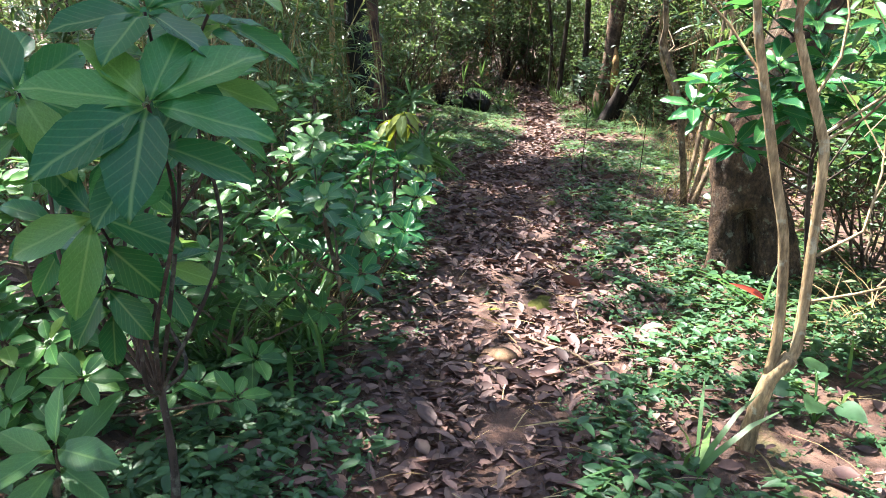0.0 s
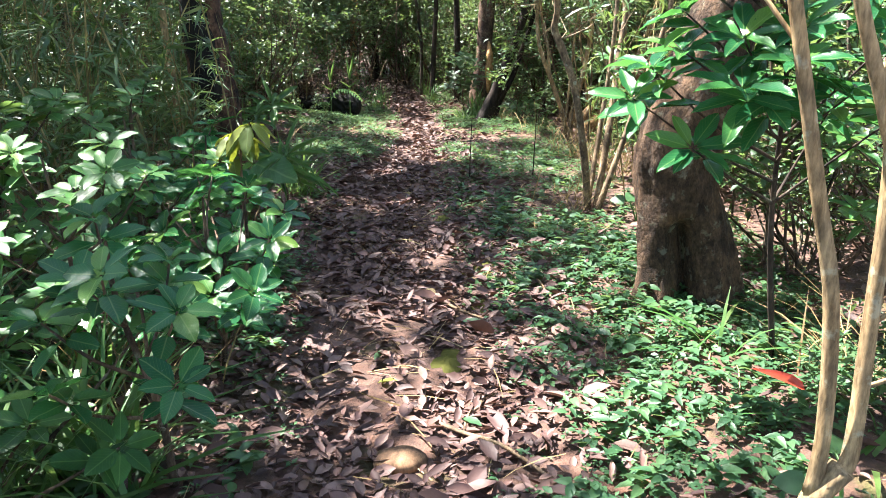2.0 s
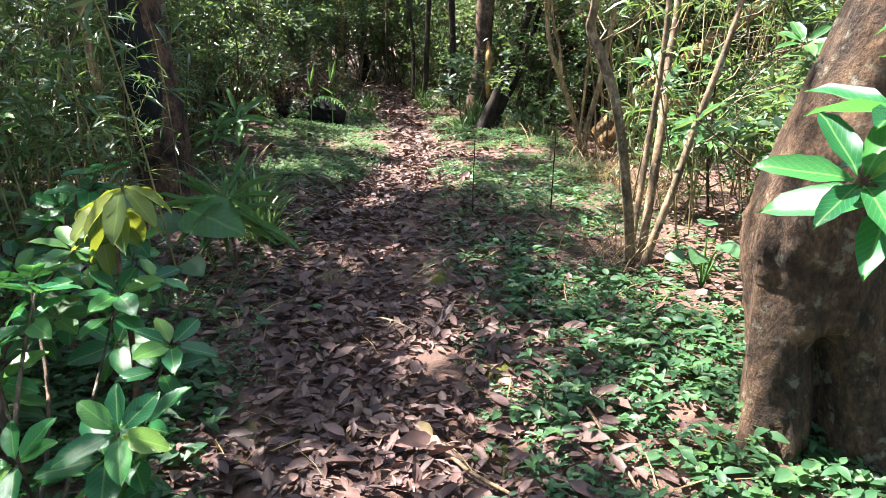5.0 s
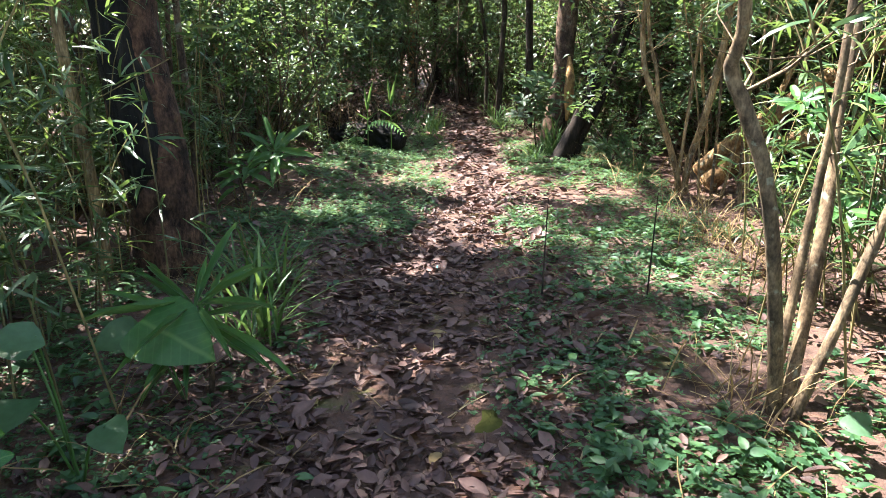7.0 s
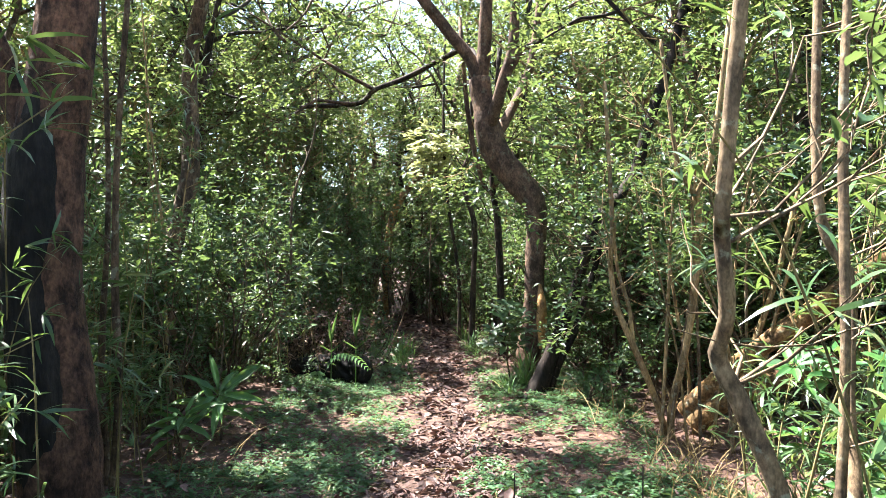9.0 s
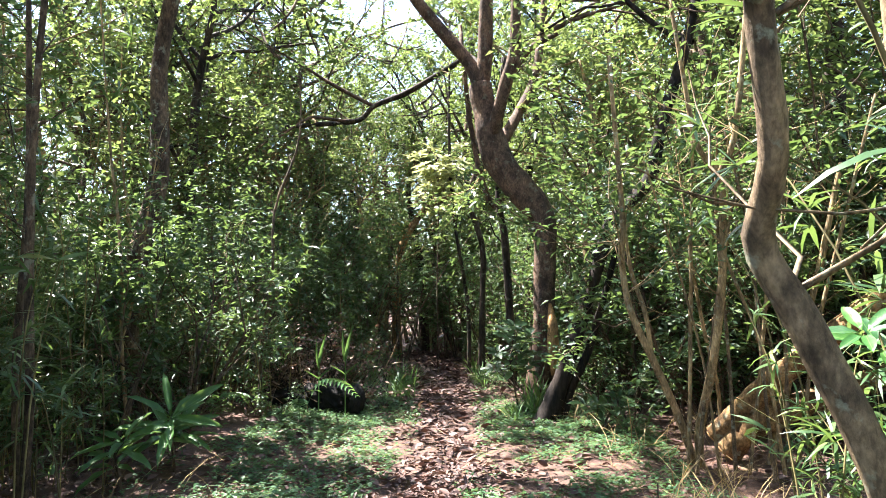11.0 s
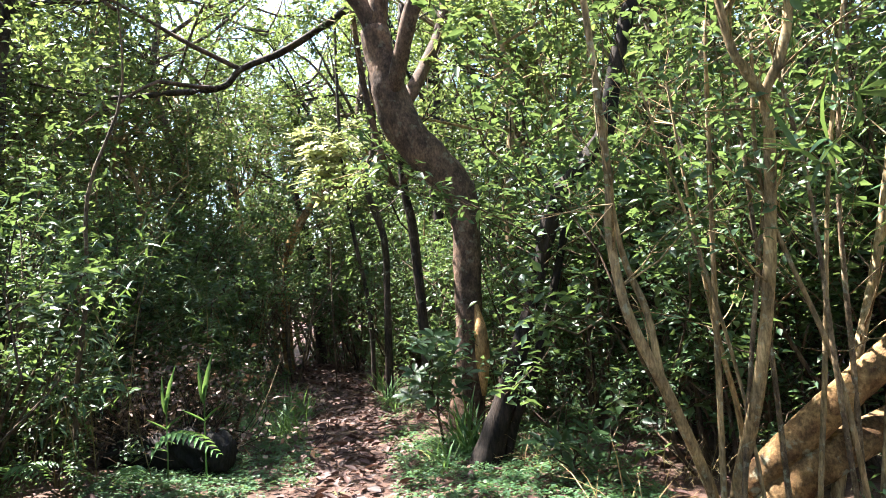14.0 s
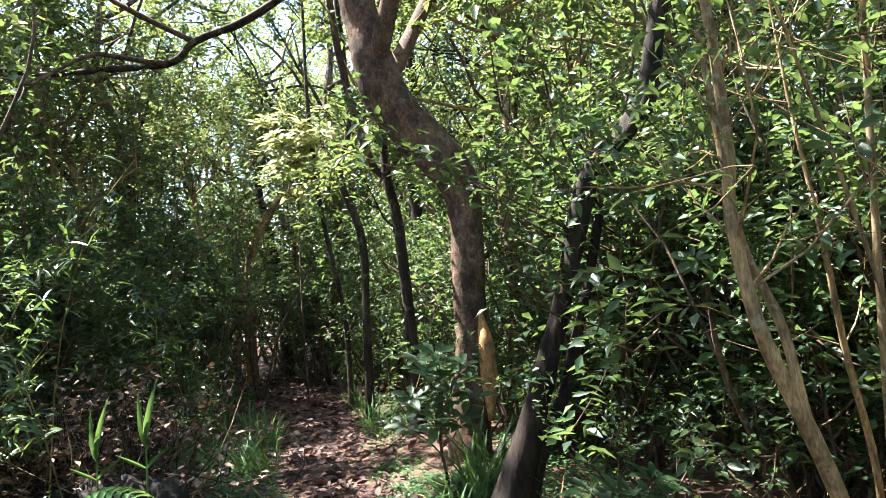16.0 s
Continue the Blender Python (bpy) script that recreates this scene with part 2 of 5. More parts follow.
# ---- mesh building ----
class Geo:
    """Collects triangles, with a UV for each corner of a leaf."""

    def __init__(self):
        self.v, self.f, self.uv, self.n = [], [], [], 0

    def add(self, v, f, uv=None):
        v, f = np.asarray(v, float).reshape(-1, 3), np.asarray(f, int).reshape(-1, 3)
        self.v.append(v)
        self.f.append(f + self.n)
        self.uv.append(np.zeros((len(v), 2)) if uv is None else uv)
        self.n += len(v)
        return self

    def mesh(self, name, mat, smooth=True):
        v, f, uv = np.concatenate(self.v), np.concatenate(self.f), np.concatenate(self.uv)
        me = bpy.data.meshes.new(name)
        me.vertices.add(len(v))
        me.vertices.foreach_set("co", v.astype(np.float32).ravel())
        me.loops.add(f.size)
        me.loops.foreach_set("vertex_index", f.astype(np.int32).ravel())
        me.polygons.add(len(f))
        me.polygons.foreach_set("loop_start", np.arange(0, f.size, 3, dtype=np.int32))
        me.polygons.foreach_set("loop_total", np.full(len(f), 3, np.int32))
        me.polygons.foreach_set("use_smooth", np.full(len(f), smooth))
        me.uv_layers.new(name="UVMap").data.foreach_set("uv", uv[f.ravel()].astype(np.float32).ravel())
        me.update(calc_edges=True)
        me.validate()
        me.materials.append(mat)
        return me


def part(name, geo, mat, parent, label="", kind=""):
    ob = new(name, geo.mesh(name, mat))
    ob.parent = parent
    return tagged(ob, label, kind=kind)


def thing(name, label, category, group="", at=(0, 0, 0), kind=""):
    e = new(name)
    e.empty_display_size = 0.1
    e.location = at
    return tagged(e, label, category, group, kind)


def unit(a):
    a = np.asarray(a, float)
    return a / np.maximum(np.linalg.norm(a, axis=-1, keepdims=True), 1e-9)


def spline(pts, n):
    """Smooth line through the points."""
    p = np.asarray(pts, float)
    if len(p) < 3:
        return p[0] + (p[-1] - p[0]) * np.linspace(0, 1, n)[:, None]
    q = np.vstack([2 * p[0] - p[1], p, 2 * p[-1] - p[-2]])
    u = np.linspace(0, len(p) - 1 - 1e-9, n)
    i = u.astype(int)
    t = (u - i)[:, None]
    a, b, c, d = q[i], q[i + 1], q[i + 2], q[i + 3]
    return 0.5 * (2 * b + (c - a) * t + (2 * a - 5 * b + 4 * c - d) * t**2 + (3 * b - a - 3 * c + d) * t**3)


def tube(geo, pts, radii, sides=8, n=None, rough=0.06, cap=True, flare=0.0, mould=None):
    n = n or max(4, 4 * len(pts))
    line = spline(pts, n)
    rad = np.interp(np.linspace(0, 1, n), np.linspace(0, 1, len(radii)), radii)
    d = unit(np.gradient(line, axis=0))
    ref = np.array([1.0, 0.0, 0.0]) if abs(d[0][0]) < 0.8 else np.array([0, 1.0, 0])
    ang = np.linspace(0, 2 * np.pi, sides, endpoint=False)
    rings = []
    ph = rng.uniform(0, 6.28, 3)
    for k in range(n):
        x = unit(np.cross(d[k], ref)); y = np.cross(d[k], x)
        r = rad[k] * (1 + rough * np.sin(ang * 3 + ph[0] + k * 0.35) + rough * 0.7 * np.sin(ang * 2 + ph[1] - k * 0.5) + rough * rng.normal(0, 0.5, sides))
        if flare:
            h = np.clip(1 - k / (n * 0.22), 0, 1) ** 2
            r = r * (1 + flare * h * (0.55 + 0.45 * np.sin(ang * 5 + ph[2])))
        if mould:
            r = r * mould(line[k], np.cos(ang)[:, None] * x + np.sin(ang)[:, None] * y)
        rings.append(line[k] + r[:, None] * (np.cos(ang)[:, None] * x + np.sin(ang)[:, None] * y))
    v = np.concatenate(rings)
    i = np.arange(sides)
    f = []
    for k in range(n - 1):
        a, b, c, e = k * sides + i, k * sides + (i + 1) % sides, (k + 1) * sides + i, (k + 1) * sides + (i + 1) % sides
        f += [np.stack([a, b, e], 1), np.stack([a, e, c], 1)]
    if cap:
        v = np.vstack([v, line[-1] + d[-1] * rad[-1] * 0.3, line[0]])
        t0 = (n - 1) * sides
        f += [np.stack([t0 + i, t0 + (i + 1) % sides, np.full(sides, n * sides)], 1), np.stack([(i + 1) % sides, i, np.full(sides, n * sides + 1)], 1)]
    geo.add(v, np.concatenate(f))
    return line, d


def leaf_shape(kind):
    """Leaf lying along +y, face up: points, triangles, UV."""
    if kind == "small":
        v = [(0, 0, 0), (-.5, .45, .06), (0, .48, -.03), (.5, .45, .06), (0, 1, -.10)]
        f = [(0, 2, 1), (0, 3, 2), (1, 2, 4), (2, 3, 4)]
        v = np.array(v, float)
        return v, np.array(f), np.c_[v[:, 0] * 2, v[:, 1]]
    if kind == "scale":
        v = np.array([(0, 0, 0), (-.5, .42, .10), (.5, .42, .10), (0, 1, -.08)], float)
        return v, np.array([(0, 3, 1), (0, 2, 3)]), np.c_[v[:, 0] * 2, v[:, 1]]
    if kind == "strip":
        v = np.array([(-.3, 0, 0), (.3, 0, 0), (-.5, .35, -.03), (.5, .35, -.03), (-.38, .7, -.16), (.38, .7, -.16), (0, 1, -.38)], float)
        return v, np.array([(0, 1, 3), (0, 3, 2), (2, 3, 5), (2, 5, 4), (4, 5, 6)]), np.c_[v[:, 0] * 2, v[:, 1]]
    prof = {"oval": ((.0, .0), (.16, .55), (.36, .95), (.58, 1.0), (.8, .68), (.93, .3), (1, 0)),
            "lance": ((.0, .0), (.12, .7), (.35, 1.0), (.65, .75), (.88, .3), (1, 0)),
            "blade": ((.0, .35), (.25, .9), (.5, 1.0), (.75, .7), (1, 0)),
            "heart": ((.0, .25), (.06, .8), (.22, 1.0), (.45, .95), (.68, .7), (.88, .3), (1, 0)),
            "curl": ((.0, .12), (.25, .85), (.62, .95), (1, .1))}[kind]
    droop = {"oval": .16, "lance": .22, "blade": .45, "heart": .14, "curl": -.12}[kind]
    fold = {"oval": .16, "lance": .2, "blade": .25, "heart": .12, "curl": .28}[kind]
    v, f, uv = [], [], []
    for t, w in prof:
        z = -droop * t * t
        for s in (-1, 0, 1):
            v.append((s * w * .5, t, z + abs(s) * w * fold * .5 + (0.02 * math.sin(t * 17 + s) if kind in ("oval", "heart") else 0)))
            uv.append((s * w, t))
    for k in range(len(prof) - 1):
        a = 3 * k
        for s in (0, 1):
            f += [(a + s, a + s + 1, a + s + 4), (a + s, a + s + 4, a + s + 3)]
    return np.array(v, float), np.array(f), np.array(uv)


SHAPES = {k: leaf_shape(k) for k in ("small", "scale", "strip", "oval", "lance", "blade", "heart", "curl")}


def leaves(geo, kind, pos, along, face, size, width):
    """Leaves at pos, pointing along, with the upper side towards face."""
    v, f, uv = SHAPES[kind]
    pos = np.asarray(pos, float).reshape(-1, 3)
    m = len(pos)
    d = unit(np.broadcast_to(along, (m, 3)))
    x = unit(np.cross(d, np.broadcast_to(face, (m, 3))) + 1e-6)
    z = np.cross(x, d)
    size = np.broadcast_to(size, (m,))[:, None, None]
    width = np.broadcast_to(width, (m,))[:, None]
    out = pos[:, None] + size * ((v[None, :, 0] * width)[..., None] * x[:, None] + v[None, :, 1, None] * d[:, None] + v[None, :, 2, None] * z[:, None])
    ff = (f[None] + (np.arange(m) * len(v))[:, None, None]).reshape(-1, 3)
    geo.add(out.reshape(-1, 3), ff, np.tile(uv, (m, 1)))


LEAF_MESHES = {}


def single_leaf(name, kind, pos, along, face, size, width, mat, parent):
    """One large leaf as a part of its own; alike leaves share a mesh."""
    if (kind, mat.name) not in LEAF_MESHES:
        LEAF_MESHES[kind, mat.name] = Geo().add(*SHAPES[kind]).mesh("leaf_" + kind, mat)
    d = unit(along)
    x = unit(np.cross(d, face) + 1e-6)
    z = np.cross(x, d)
    ob = new(name, LEAF_MESHES[kind, mat.name])
    ob.parent = parent
    m = np.eye(4)
    m[:3, 0], m[:3, 1], m[:3, 2], m[:3, 3] = x * size * width, d * size, z * size, pos
    ob.matrix_basis = Matrix(m.tolist())
    return ob


def rnd_dirs(m, up=0.0, spread=1.0):
    d = rng.normal(0, 1, (m, 3)) * (spread, spread, spread)
    d[:, 2] += up
    return unit(d)


# ---- the ground ----
PATH_Y = (-8, 0, 1.6, 3.7, 5, 5.8, 7.1, 7.7, 10, 11.2, 13, 14.3, 16, 20, 26, 40)
PATH_X = (0.9, 0.55, 0.42, 0.17, 0.0, -0.2, -0.2, -0.26, -0.27, -0.3, -0.62, -0.85, -1.15, -2.1, -4.6, -14)
PATH_W = (0.3, 0.3, 0.3, 0.42, 0.47, 0.46, 0.40, 0.38, 0.30, 0.30, 0.32, 0.45, 0.6, 0.75, 0.7, 0.6)


def path_x(y):
    return np.interp(y, PATH_Y, PATH_X)


def path_w(y):
    return np.interp(y, PATH_Y, PATH_W)


def wave(x, y):
    return (0.5 * np.sin(x * 1.7 + 1.3 * np.sin(y * 0.9)) + 0.5 * np.sin(y * 1.3 + 1.1 * np.sin(x * 1.1 + 2)) + 0.35 * np.sin(x * 3.9 + y * 2.3) + 0.3 * np.sin(y * 4.7 - x * 3.1 + 1))


def ground_z(x, y):
    x, y = np.asarray(x, float), np.asarray(y, float)
    off = x - path_x(y)
    out = np.clip((np.abs(off) / path_w(y) - 0.7) / 1.2, 0, 1)
    z = -0.03 + 0.05 * out * out * (3 - 2 * out)
    z = z + 0.022 * wave(x, y) * (0.4 + 0.6 * out)
    z = z + 0.10 * np.clip((-off - 1.1) / 1.2, 0, 1) - 0.10 * np.clip((off - 1.7) / 1.0, 0, 1) * np.clip((5.5 - y) / 1.5, 0, 1)
    return z


def stretch_axis(lo, hi, step, far):
    mid = np.arange(lo, hi + step / 2, step)
    g = step * 1.35 ** np.arange(1, 60)
    g = np.cumsum(g)
    g = g[g < far]
    return np.concatenate([(lo - g)[::-1], mid, hi + g])


def build_ground():
    xs, ys = stretch_axis(-5, 5, 0.07, 400), stretch_axis(-2, 20, 0.08, 400)
    X, Y = np.meshgrid(xs, ys)
    Z = ground_z(X, Y) + rng.normal(0, 0.006, X.shape)
    a = np.arange(len(xs) * len(ys)).reshape(len(ys), len(xs))
    q = np.stack([a[:-1, :-1], a[:-1, 1:], a[1:, 1:], a[1:, :-1]], -1).reshape(-1, 4)
    g = Geo().add(np.stack([X, Y, Z], -1), np.concatenate([q[:, [0, 1, 2]], q[:, [0, 2, 3]]]))
    tagged(new("ground", g.mesh("ground", M_SOIL)), "reddish brown forest soil with mossy patches", "ground", kind="structure")


build_ground()


# ---- kinds of plants ----
def twig_leaves(geo, kind, pts, size, ratio, count, up=0.5, spread=0.9):
    """Leaves scattered about the given twig ends."""
    pts = np.repeat(np.asarray(pts), count, 0)
    m = len(pts)
    d = unit(rnd_dirs(m) * (1, 1, .4) + (0, 0, -.12))
    pos = pts + rnd_dirs(m) * rng.uniform(0, spread, (m, 1))
    face = unit(rng.normal(0, 0.45, (m, 3)) + (0, 0, 1))
    leaves(geo, kind, pos, d, face, rng.uniform(0.7, 1.25, m) * size, rng.uniform(0.8, 1.2, m) * ratio)


def grow(geo, start, way, length, radius, depth, ends, droop=0.0, kink=0.35, forks=(2, 4)):
    """A limb with its side limbs; gathers the twig ends."""
    k = 5
    pts, d = [np.asarray(start, float)], unit(way)
    for _ in range(k - 1):
        d = unit(d + rng.normal(0, kink * 0.5, 3) + (0, 0, 0.12 - droop))
        pts.append(pts[-1] + d * length / (k - 1))
    tube(geo, pts, [radius, radius * 0.75, radius * 0.5], sides=6 if radius > 0.02 else 3, n=7 if radius > 0.02 else 4, rough=0.05, cap=False)
    if depth == 0:
        ends.extend(pts[1:])
        return
    for _ in range(rng.integers(*forks)):
        t = rng.integers(2, k)
        side = unit(d + rng.normal(0, 0.75, 3))
        grow(geo, pts[t], side, length * rng.uniform(0.55, 0.8), radius * 0.55, depth - 1, ends, droop, kink, forks)


def limb_parts(e, starts, mat, length, radius, ends, depth=2, kink=.5, name="limb", up=(.1, .7), az=(0, 6.28)):
    """Limbs, each a part of the tree."""
    for p in starts:
        g = Geo()
        a = rng.uniform(*az)
        grow(g, p, (math.cos(a), math.sin(a), rng.uniform(*up)), length * rng.uniform(.75, 1.25), radius, depth, ends, kink=kink)
        part(name, g, mat, e)


def pick(ends, n):
    ends = np.array(ends)
    return ends[rng.permutation(len(ends))[:n]]


def canopy_tree(name, label, height=7.0, radius=0.11, bark=None, lean=0.4, bare=0.55, group="woodland trees", clumps=200, leaf_count=30, leaf=0.095, spread=0.28, limbs=8, reach=1.9, depth=2):
    e = thing(name, label, "tree", group)
    wood, ends = Geo(), []
    pts = [np.zeros(3)]
    for k in range(1, 7):
        pts.append(np.array([lean * (k / 6) ** 1.5 + rng.normal(0, 0.10), rng.normal(0, 0.14), height * k / 6]))
    pts[0][2] = -0.25
    line, d = tube(wood, pts, [radius * 1.15, radius, radius * 0.85, radius * 0.6, radius * 0.25], sides=10, n=22, flare=0.6)
    part("trunk", wood, bark or M_GREY, e)
    limb_parts(e, [line[int(len(line) * t)] for t in np.linspace(bare, .96, limbs)], bark or M_GREY, reach, radius * .4, ends, depth)
    fol = Geo()
    twig_leaves(fol, "scale", pick(ends, clumps), leaf, 0.46, leaf_count, spread=spread)
    part("crown", fol, M_CANOPY, e, kind="stuff")
    return e


def leafy_shrub(name, label, height=1.6, stems=6, leaf=0.08, ratio=0.4, count=7, mat=None, kind="scale", bark=None, width=0.5, group="understorey shrubs", clumps=300, spread=.13):
    e = thing(name, label, "shrub", group)
    ends = []
    for k in range(stems):
        g = Geo()
        a = k * 6.28 / stems + rng.normal(0, .3)
        grow(g, (0.05 * math.cos(a), 0.05 * math.sin(a), -0.06), (math.cos(a) * width, math.sin(a) * width, 1.0), height * rng.uniform(0.55, 0.8), 0.010 + 0.004 * height, 2, ends, kink=0.3, forks=(2, 4))
        part("stem", g, bark or M_GREY, e)
    fol = Geo()
    ends = np.array(ends)
    ends = ends[ends[:, 2] > 0.12]
    twig_leaves(fol, kind, pick(ends, clumps), leaf, ratio, count, spread=spread)
    part("foliage", fol, mat or M_EVERGREEN, e, kind="stuff")
    return e


def bamboo_clump(name, label, height=1.7, culms=10, spread=0.32, leaf=0.15, group="dwarf bamboo thicket", fans=12, low=2):
    """Dwarf bamboo: thin culms, narrow leaves in drooping fans."""
    e = thing(name, label, "bamboo", group)
    fol = Geo()
    for _ in range(culms):
        b = np.array([rng.normal(0, spread), rng.normal(0, spread), -0.05])
        lean = rng.normal(0, 0.24, 2) * height
        h = height * rng.uniform(0.6, 1.1)
        pts = [b, b + (lean[0] * .2, lean[1] * .2, h * .45), b + (lean[0] * .55, lean[1] * .55, h * .8), b + (lean[0], lean[1], h)]
        g = Geo()
        line, d = tube(g, pts, [0.0055, 0.0045, 0.002], sides=4, n=9, cap=False)
        part("culm", g, M_CULM, e)
        for _ in range(fans):
            c = line[rng.integers(low, 9)] + rng.normal(0, 0.09, 3)
            a = rng.uniform(0, 6.28)
            out = np.array([math.cos(a), math.sin(a), 0.3])
            m = rng.integers(4, 8)
            dirs = unit(out + rng.normal(0, 0.55, (m, 3)))
            leaves(fol, "strip", np.tile(c, (m, 1)), dirs, unit(rng.normal(0, .4, (m, 3)) + (0, 0, 1)), rng.uniform(.6, 1.25, m) * leaf, rng.uniform(.08, .13, m))
    part("foliage", fol, M_BAMBOO, e, kind="stuff")
    return e


def grass_tuft(name, label, blades=45, length=0.4, mat=None, spread=0.08, width=0.035, group="grass tufts", up=1.0):
    g = Geo()
    b = np.c_[rng.normal(0, spread, (blades, 2)), np.full(blades, -0.01)]
    d = rnd_dirs(blades, up, 0.5)
    leaves(g, "strip", b, d, unit(np.c_[d[:, :2] * -1, np.full(blades, .8)]), rng.uniform(.5, 1.2, blades) * length, rng.uniform(.7, 1.3, blades) * width)
    ob = new(name, g.mesh(name, mat or M_GRASS))
    return tagged(ob, label, "grass", group)


def sapling(name, label, height=2.6, leaf=0.07, n_leaf=75, bark=None, mat=None, group="slender saplings", kind="oval"):
    e = thing(name, label, "sapling", group)
    wood, twigs, fol, ends = Geo(), Geo(), Geo(), []
    x = np.cumsum(rng.normal(0, 0.07, (6, 2)), 0)
    pts = [(x[k][0] - x[0][0], x[k][1] - x[0][1], height * k / 5 - 0.05) for k in range(6)]
    line, d = tube(wood, pts, [0.017, 0.013, 0.005], sides=6, n=18, cap=False)
    for _ in range(8):
        a = rng.uniform(0, 6.28)
        grow(twigs, line[rng.integers(6, 18)], (math.cos(a), math.sin(a), 0.5), rng.uniform(.25, .6), 0.005, 1, ends, kink=0.4, forks=(1, 3))
    ends = np.array(ends)
    twig_leaves(fol, kind, ends[rng.permutation(len(ends))[:n_leaf]], leaf, 0.4, 2, spread=0.07)
    part("stem", wood, bark or M_TAN, e)
    part("twig_growth", twigs, bark or M_TAN, e, kind="stuff")
    part("foliage", fol, mat or M_EVERGREEN, e, kind="stuff")
    return e



def put(src, x, y, turn=None, size=1.0, tilt=0.0, dz=0.0):
    """A copy of a plant standing on the ground."""
    turn = rng.uniform(0, 360) if turn is None else turn
    c = copy_thing(src, pose(x, y, float(ground_z(x, y)) + dz, rng.normal(0, tilt), rng.normal(0, tilt), turn))
    c.scale = (size, size, size * rng.uniform(0.92, 1.08))
    return c


def keep_source(src, x, y, size=1.0):
    src.location = (x, y, float(ground_z(x, y)))
    src.scale = (size,) * 3


def strew(sources, spots, lo=0.85, hi=1.2, tilt=3.0):
    """Stands the sources and copies of them on the spots."""
    for i, (x, y) in enumerate(spots):
        s = sources[i % len(sources)]
        if i < len(sources):
            keep_source(s, x, y, rng.uniform(lo, hi))
        else:
            put(s, x, y, size=rng.uniform(lo, hi), tilt=tilt)


KEEP_OUT = ((-2.3, 13.1, 1.15), (-1.6, 12.0, .7), (2.2, 9.6, .8), (3.0, 9.5, .7), (2.6, 8.6, .6), (.5, 13.4, .5), (.8, 12.3, .4), (1.45, 6.0, .5), (1.6, 4.0, .6), (-1.95, 7.2, .45), (-1.7, 10.6, .8), (1.9, 8.4, .85), (2.9, 7.6, .6), (1.6, 10.1, .5), (3.3, 9.0, .9))


def spots(n, x0, x1, y0, y1, clear=0.9, gap=0.35):
    """Spots spread over a stretch of the plan, off the path."""
    out, tries = [], 0
    while len(out) < n and tries < n * 60:
        tries += 1
        x, y = rng.uniform(x0, x1), rng.uniform(y0, y1)
        if abs(x - path_x(y)) < path_w(y) + clear or any((x - a) ** 2 + (y - b) ** 2 < gap * gap for a, b in out) or any((x - a) ** 2 + (y - b) ** 2 < r * r for a, b, r in KEEP_OUT):
            continue
        out.append((x, y))
    return out


# ---- trees that stand by the path ----
def gz0(x, y):
    return float(ground_z(x, y))


def big_trunk_tree():
    e = thing("broad_trunk_tree", "thick brown trunk with a hollow in its buttressed foot", "tree")
    g = Geo()

    def foot(p, out):
        """Root swellings, and a hollow that opens towards the path."""
        h = np.clip(1 - p[2] / .75, 0, 1.3)
        a = np.arctan2(out[:, 1], out[:, 0])
        lobes = .5 + .5 * np.cos(3 * (a + 2.55)) + .4 * np.cos(7 * a + 1)
        near = np.exp(-((np.angle(np.exp(1j * (a + 1.78)))) / .30) ** 4)
        return (1 + .03 * np.sin(9 * a + 2 * p[2]) + .025 * np.sin(14 * a - 5 * p[2]) + .55 * h**2 * lobes) * (1 - .9 * near * np.clip((.50 - p[2]) / .10, 0, 1))

    tube(g, [(1.68, 4.05, -.2), (1.655, 4.04, .2), (1.58, 4.02, .6), (1.57, 4.0, .85), (1.70, 4.0, 1.3), (1.80, 4.02, 1.75), (1.95, 4.1, 2.7), (2.1, 4.2, 4.6), (2.2, 4.3, 6.5)], [.215, .20, .20, .20, .165, .155, .15, .14, .11], sides=40, n=80, rough=0.025, mould=foot)
    part("trunk", g, M_MOTTLE, e)
    ends = []
    limb_parts(e, [(2.1 + .04 * k, 4.2, 4.2 + .4 * k) for k in range(6)], M_GREY, 2.0, .06, ends, kink=.4, up=(.5, 1.1), az=(-1.6, 1.6))
    f = Geo()
    twig_leaves(f, "scale", pick(ends, 220), .10, .45, 30, spread=.32)
    part("crown", f, M_CANOPY, e, kind="stuff")


